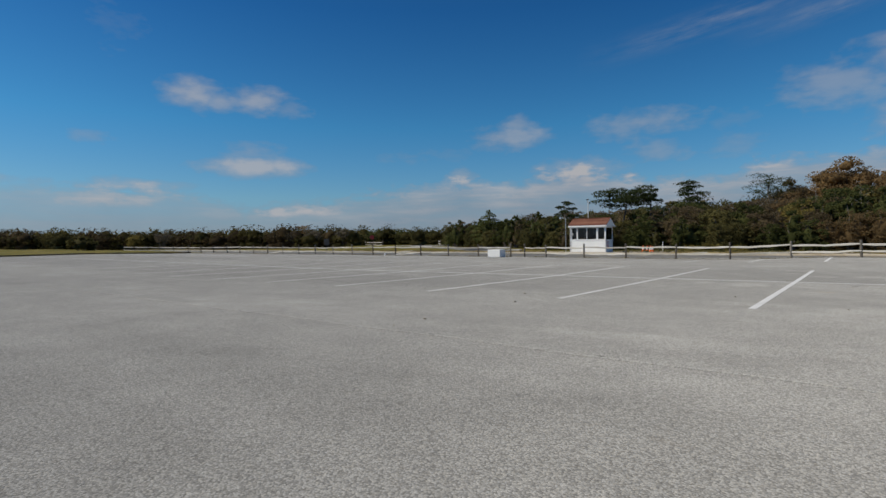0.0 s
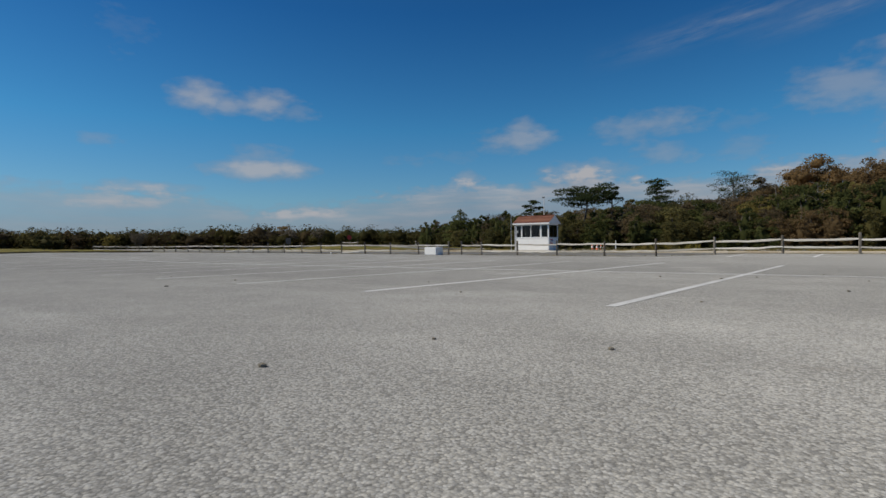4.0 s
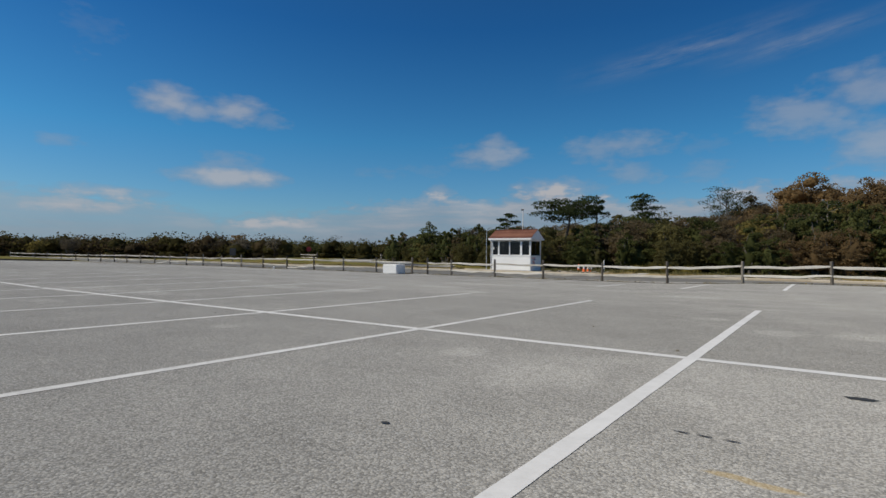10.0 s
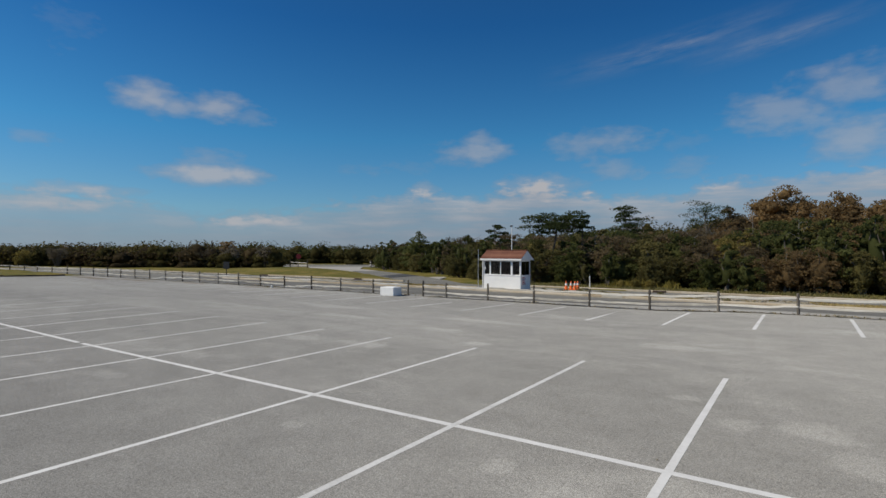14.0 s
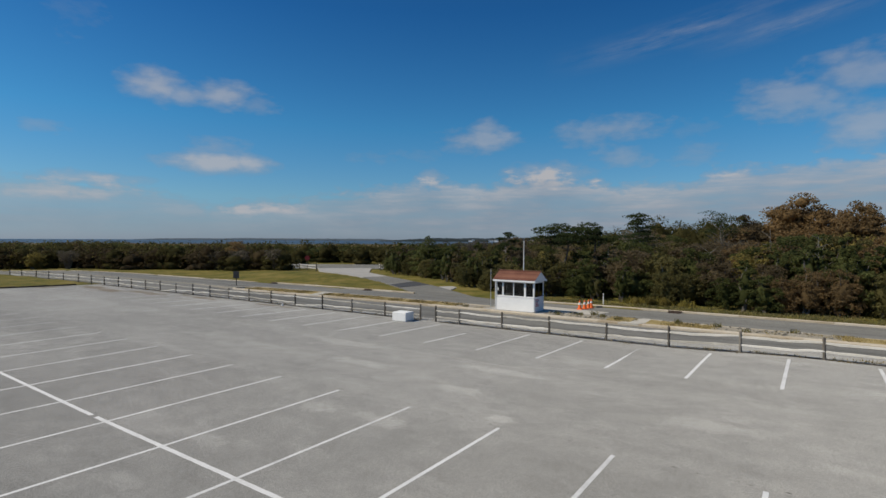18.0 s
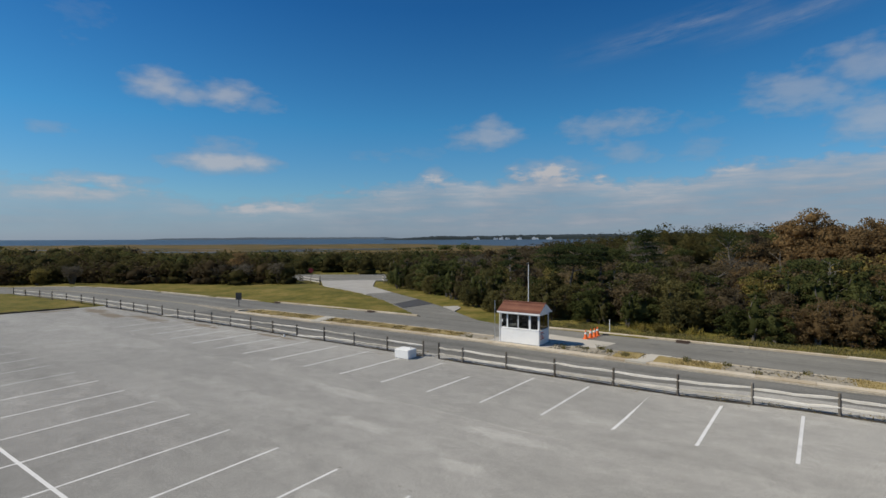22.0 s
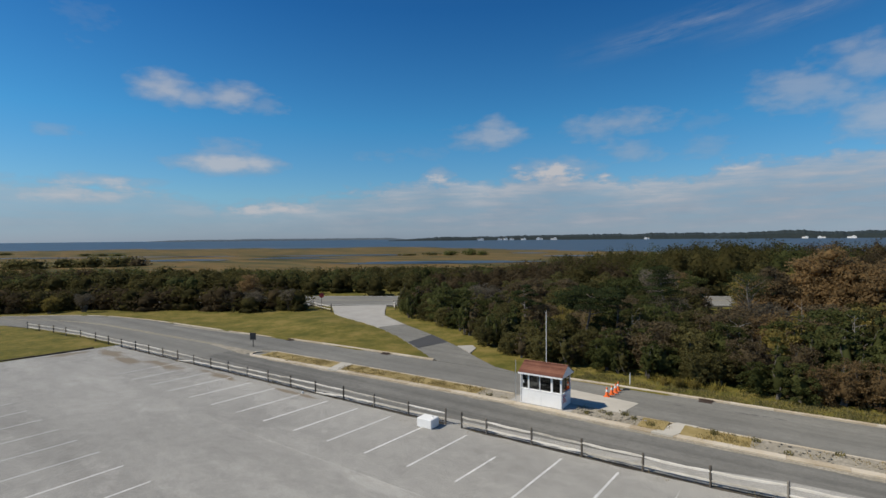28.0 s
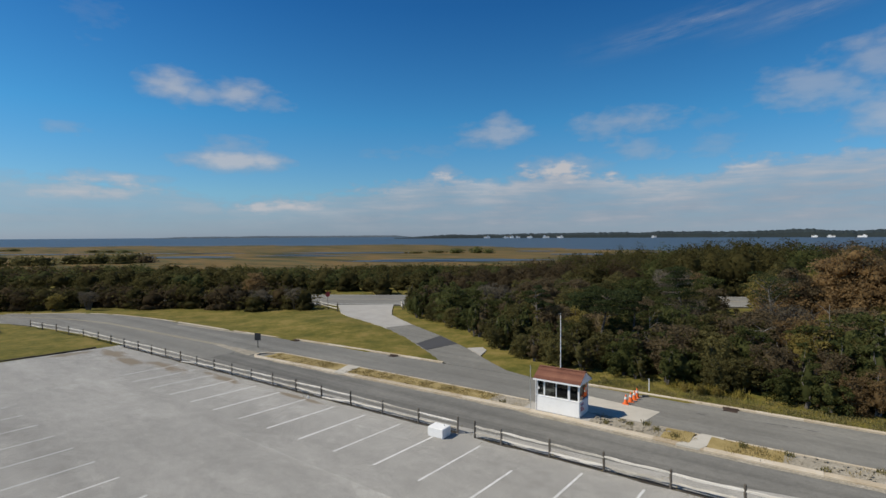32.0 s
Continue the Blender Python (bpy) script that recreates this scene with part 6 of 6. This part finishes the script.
for kind, x, y, scale in ((4, -0.4, 34.9, 0.5), (4, 1.0, 35.0, 0.6), (4, 2.6, 35.4, 0.62), (7, -91.5, 21.6, 0.62), (7, -95.0, 20.6, 0.55), (5, -99.5, 19.2, 0.7), (5, -88.5, 25.0, 0.7), (4, -84.0, 49.0, 0.95), (5, -67.5, 39.6, 0.75), (5, -71.0, 38.0, 0.7), (5, -63.8, 43.0, 0.8), (7, -8.2, 33.5, 0.20), (7, -7.3, 33.7, 0.17), (7, -9.4, 33.6, 0.15)):
    place(kind, x, y, scale, x * 0.7 + y)


def stones():
    """Small loose stones on the lot and the bare median."""
    rnd = random.Random(77)
    me = []
    for k in range(4):
        bm = bmesh.new()
        bmesh.ops.create_icosphere(bm, subdivisions=1, radius=1.0)
        for v in bm.verts:
            v.co *= 1 + 0.35 * noise.noise(v.co * 1.7 + Vector((k * 5, 0, 0)))
            v.co.z *= 0.6
        m = bpy.data.meshes.new("stone")
        bm.to_mesh(m)
        bm.free()
        m.materials.append(M_SAND)
        me.append(m)
    for i in range(110):
        if i < 50:
            x, y, r = rnd.uniform(-12.4, -8.3), None, rnd.uniform(0.03, 0.11)
        elif i < 85:
            x, y, r = rnd.uniform(-3.0, 2.0), None, rnd.uniform(0.03, 0.09)
        else:
            x, y, r = rnd.uniform(-6, 5), rnd.uniform(-10, 3), rnd.uniform(0.008, 0.02)
        z = None
        if y is None:
            y = rnd.uniform(median_near(x) + 0.45, median_far(x) - 0.35)
            z = top_z(x, y)
        ob = tagged(new("stone", me[i % 4]), "small loose pale stone lying on the ground", "stone", "loose stones")
        ob.matrix_basis = Matrix.Translation((x, y, (pave_z(x, y) if z is None else z) + r * 0.3)) @ Matrix.Rotation(rnd.uniform(0, 6.28), 4, "Z") @ Matrix.Diagonal((r * rnd.uniform(0.8, 1.5), r, r, 1))


stones()


def far_land(name, a0, a1, dist, height, depth, material, label, seed, step):
    """A low wooded shore across the bay: a ridge with an uneven top."""
    verts, faces, n = [], [], 0
    az = a0
    while az <= a1 + 1e-6:
        t = radians(az)
        u = (az - a0) / (a1 - a0)
        h = height * (0.5 + 0.5 * min(1.0, max(0.0, (a1 - az) / max(1.0, 0.35 * (a1 - a0))))) * (0.9 + 0.25 * noise.noise((az * 0.35, seed, 0)) + 0.16 * noise.noise((az * 2.6, seed, 1)) + 0.10 * noise.noise((az * 11, seed, 2)))
        h = max(0.6, h * min(1.0, 12 * u + 0.1, 12 * (1 - u) + 0.1))
        for r, z in ((dist, -2.0), (dist + depth * 0.05, h * 0.55), (dist + depth * 0.3, h), (dist + depth, h * 0.6)):
            verts.append((-r * math.sin(t), r * math.cos(t), z))
        n += 1
        az += step
    for i in range(n - 1):
        for k in range(3):
            faces.append((i * 4 + k, (i + 1) * 4 + k, (i + 1) * 4 + k + 1, i * 4 + k + 1))
    return tagged(mesh_part(name, mesh_of(name, verts, faces), material), label, "far shore", kind="structure")


M_SHORE = surface("far_woods", (0.013, 0.020, 0.022), (0.019, 0.028, 0.029), (0.028, 0.037, 0.036), 0.01, 0.08, 0.9, 0.6, 2.0)
# distance haze is painted into this base colour: paler and bluer than the woods
M_HAZE_TINT = surface("haze_tinted_far_land", (0.075, 0.10, 0.12), (0.09, 0.115, 0.135), (0.105, 0.13, 0.15), 0.004, 0.03, 0.9, 0.3, 2.0)
far_land("far_shore", -30, 42, 2100, 23, 300, M_SHORE, "dark wooded shore across the bay", 3.0, 0.1)
far_land("far_shore", 40, 66, 4200, 15, 300, M_HAZE_TINT, "low land far across the bay with haze painted into its colour", 8.0, 0.1)
far_land("far_shore", -3, 8, 2060, 27, 200, M_SHORE, "higher wooded point across the bay", 12.0, 0.1)
# clumps of bushes on marsh islets
ISLETS = [main_pt(a, s) for a, s in ((-35, 262), (-20, 268), (-8, 263), (6, 266), (14, 262), (-290, 290), (-278, 292), (-262, 288), (-420, 330), (-410, 332), (-395, 328))]
rnd_i = random.Random(4)
far_clumps("islet_scrub", [(-250 - 28 * u + rnd_i.uniform(-6, 6), 108 - 50 * u + rnd_i.uniform(-5, 5), rnd_i.uniform(4.0, 5.6), rnd_i.uniform(9, 14)) for u in np.linspace(0, 1.3, 12)], 420, 0.8, ("olive", "brown"), "dark bushes rising from the marsh", 7700)
far_clumps("islet_scrub", [(x, y, rnd_i.uniform(2.6, 4.6) * (0.6 if x < -200 else 1), rnd_i.uniform(8, 14)) for x, y in ISLETS], 420, 0.9, ("olive", "green"), "dark bushes on low islets in the marsh", 7000)


def far_house(az, dist, w, h, seed):
    t = radians(az)
    ho = tagged(empty("house", Matrix.Translation((-dist * math.sin(t), dist * math.cos(t), 1.0)) @ Matrix.Rotation(t, 4, "Z")), "small white house on the far shore", "house", "houses on the far shore")
    part("wall", box_bm(-w / 2, 0, -3, w / 2, 8, h), M_WHITE, ho)
    # the main gable faces the water; a lower wing stands to one side
    verts = [(-w / 2 - 0.4, -0.4, h), (w / 2 + 0.4, -0.4, h), (w / 2 + 0.4, 8.4, h), (-w / 2 - 0.4, 8.4, h), (0, -0.4, h + 0.3 * w), (0, 8.4, h + 0.3 * w)]
    mesh_part("roof", mesh_of("roof", verts, [(0, 3, 5, 4), (1, 4, 5, 2), (0, 4, 1), (2, 5, 3), (0, 1, 2, 3)]), M_CONC, ho)
    gable = [(-w / 2, -0.42, h + 0.004), (w / 2, -0.42, h + 0.004), (0, -0.42, h + 0.29 * w)]
    mesh_part("gable", mesh_of("gable", gable + [(x_, -0.52, z_) for x_, _, z_ in gable], [(3, 4, 5), (0, 3, 5, 2), (1, 2, 5, 4), (0, 1, 4, 3), (0, 2, 1)]), M_WHITE, ho)
    side = 1 if seed % 2 else -1
    a, b = sorted((side * (w / 2 + 0.02), side * (w / 2 + 0.7 * w)))
    wing = part("wing", box_bm(a, 2, -3, b, 7, h * 0.62), M_WHITE, ho)
    verts = [(a, 1.6, h * 0.62), (b + 0.3, 1.6, h * 0.62), (b + 0.3, 7.4, h * 0.62), (a, 7.4, h * 0.62), (a, 4.5, h * 0.62 + 1.9), (b + 0.3, 4.5, h * 0.62 + 1.9)]
    mesh_part("wing_roof", mesh_of("wing_roof", verts, [(0, 1, 5, 4), (2, 3, 4, 5), (1, 2, 5), (3, 0, 4), (3, 2, 1, 0)]), M_CONC, wing)
    for k in range(3):
        part("window", box_bm(-w / 2 + w * (0.2 + 0.25 * k), -0.06, h * 0.35, -w / 2 + w * (0.3 + 0.25 * k), -0.01, h * 0.7), M_DARK, ho)


for i, (az, w, h) in enumerate(((31.5, 15, 5), (29.6, 11, 4.5), (28.8, 10, 7), (28.3, 10, 5), (26.8, 12, 5), (25.3, 15, 6), (23.5, 14, 5), (14.2, 10, 4), (0.4, 10, 3), (-0.6, 12, 2.5), (-3.0, 14, 3))):
    far_house(az, 2080 if i < 7 else 2035, w, h * 0.7, i)
# open pools in the marsh
rnd_p = random.Random(31)
for i in range(26):
    a, s = rnd_p.uniform(-520, 160), rnd_p.uniform(120, 300)
    x, y = main_pt(a, s)
    pts = []
    L_, W_ = rnd_p.uniform(14, 46), rnd_p.uniform(4, 11)
    for k in range(20):
        t = 2 * math.pi * k / 20
        r = 1 + 0.5 * noise.noise((math.cos(t) * 1.5 + i * 3, math.sin(t) * 1.5, 0))
        u, v_ = L_ * r * math.cos(t), W_ * r * math.sin(t)
        pts.append((x + u * DX - v_ * DY, y + u * DY + v_ * DX, -1.2))
    tagged(mesh_part("marsh_pool", mesh_of("marsh_pool", pts, [tuple(range(20))]), M_WATER), "shallow open pool in the tan marsh", "water", "pools in the marsh", kind="structure")
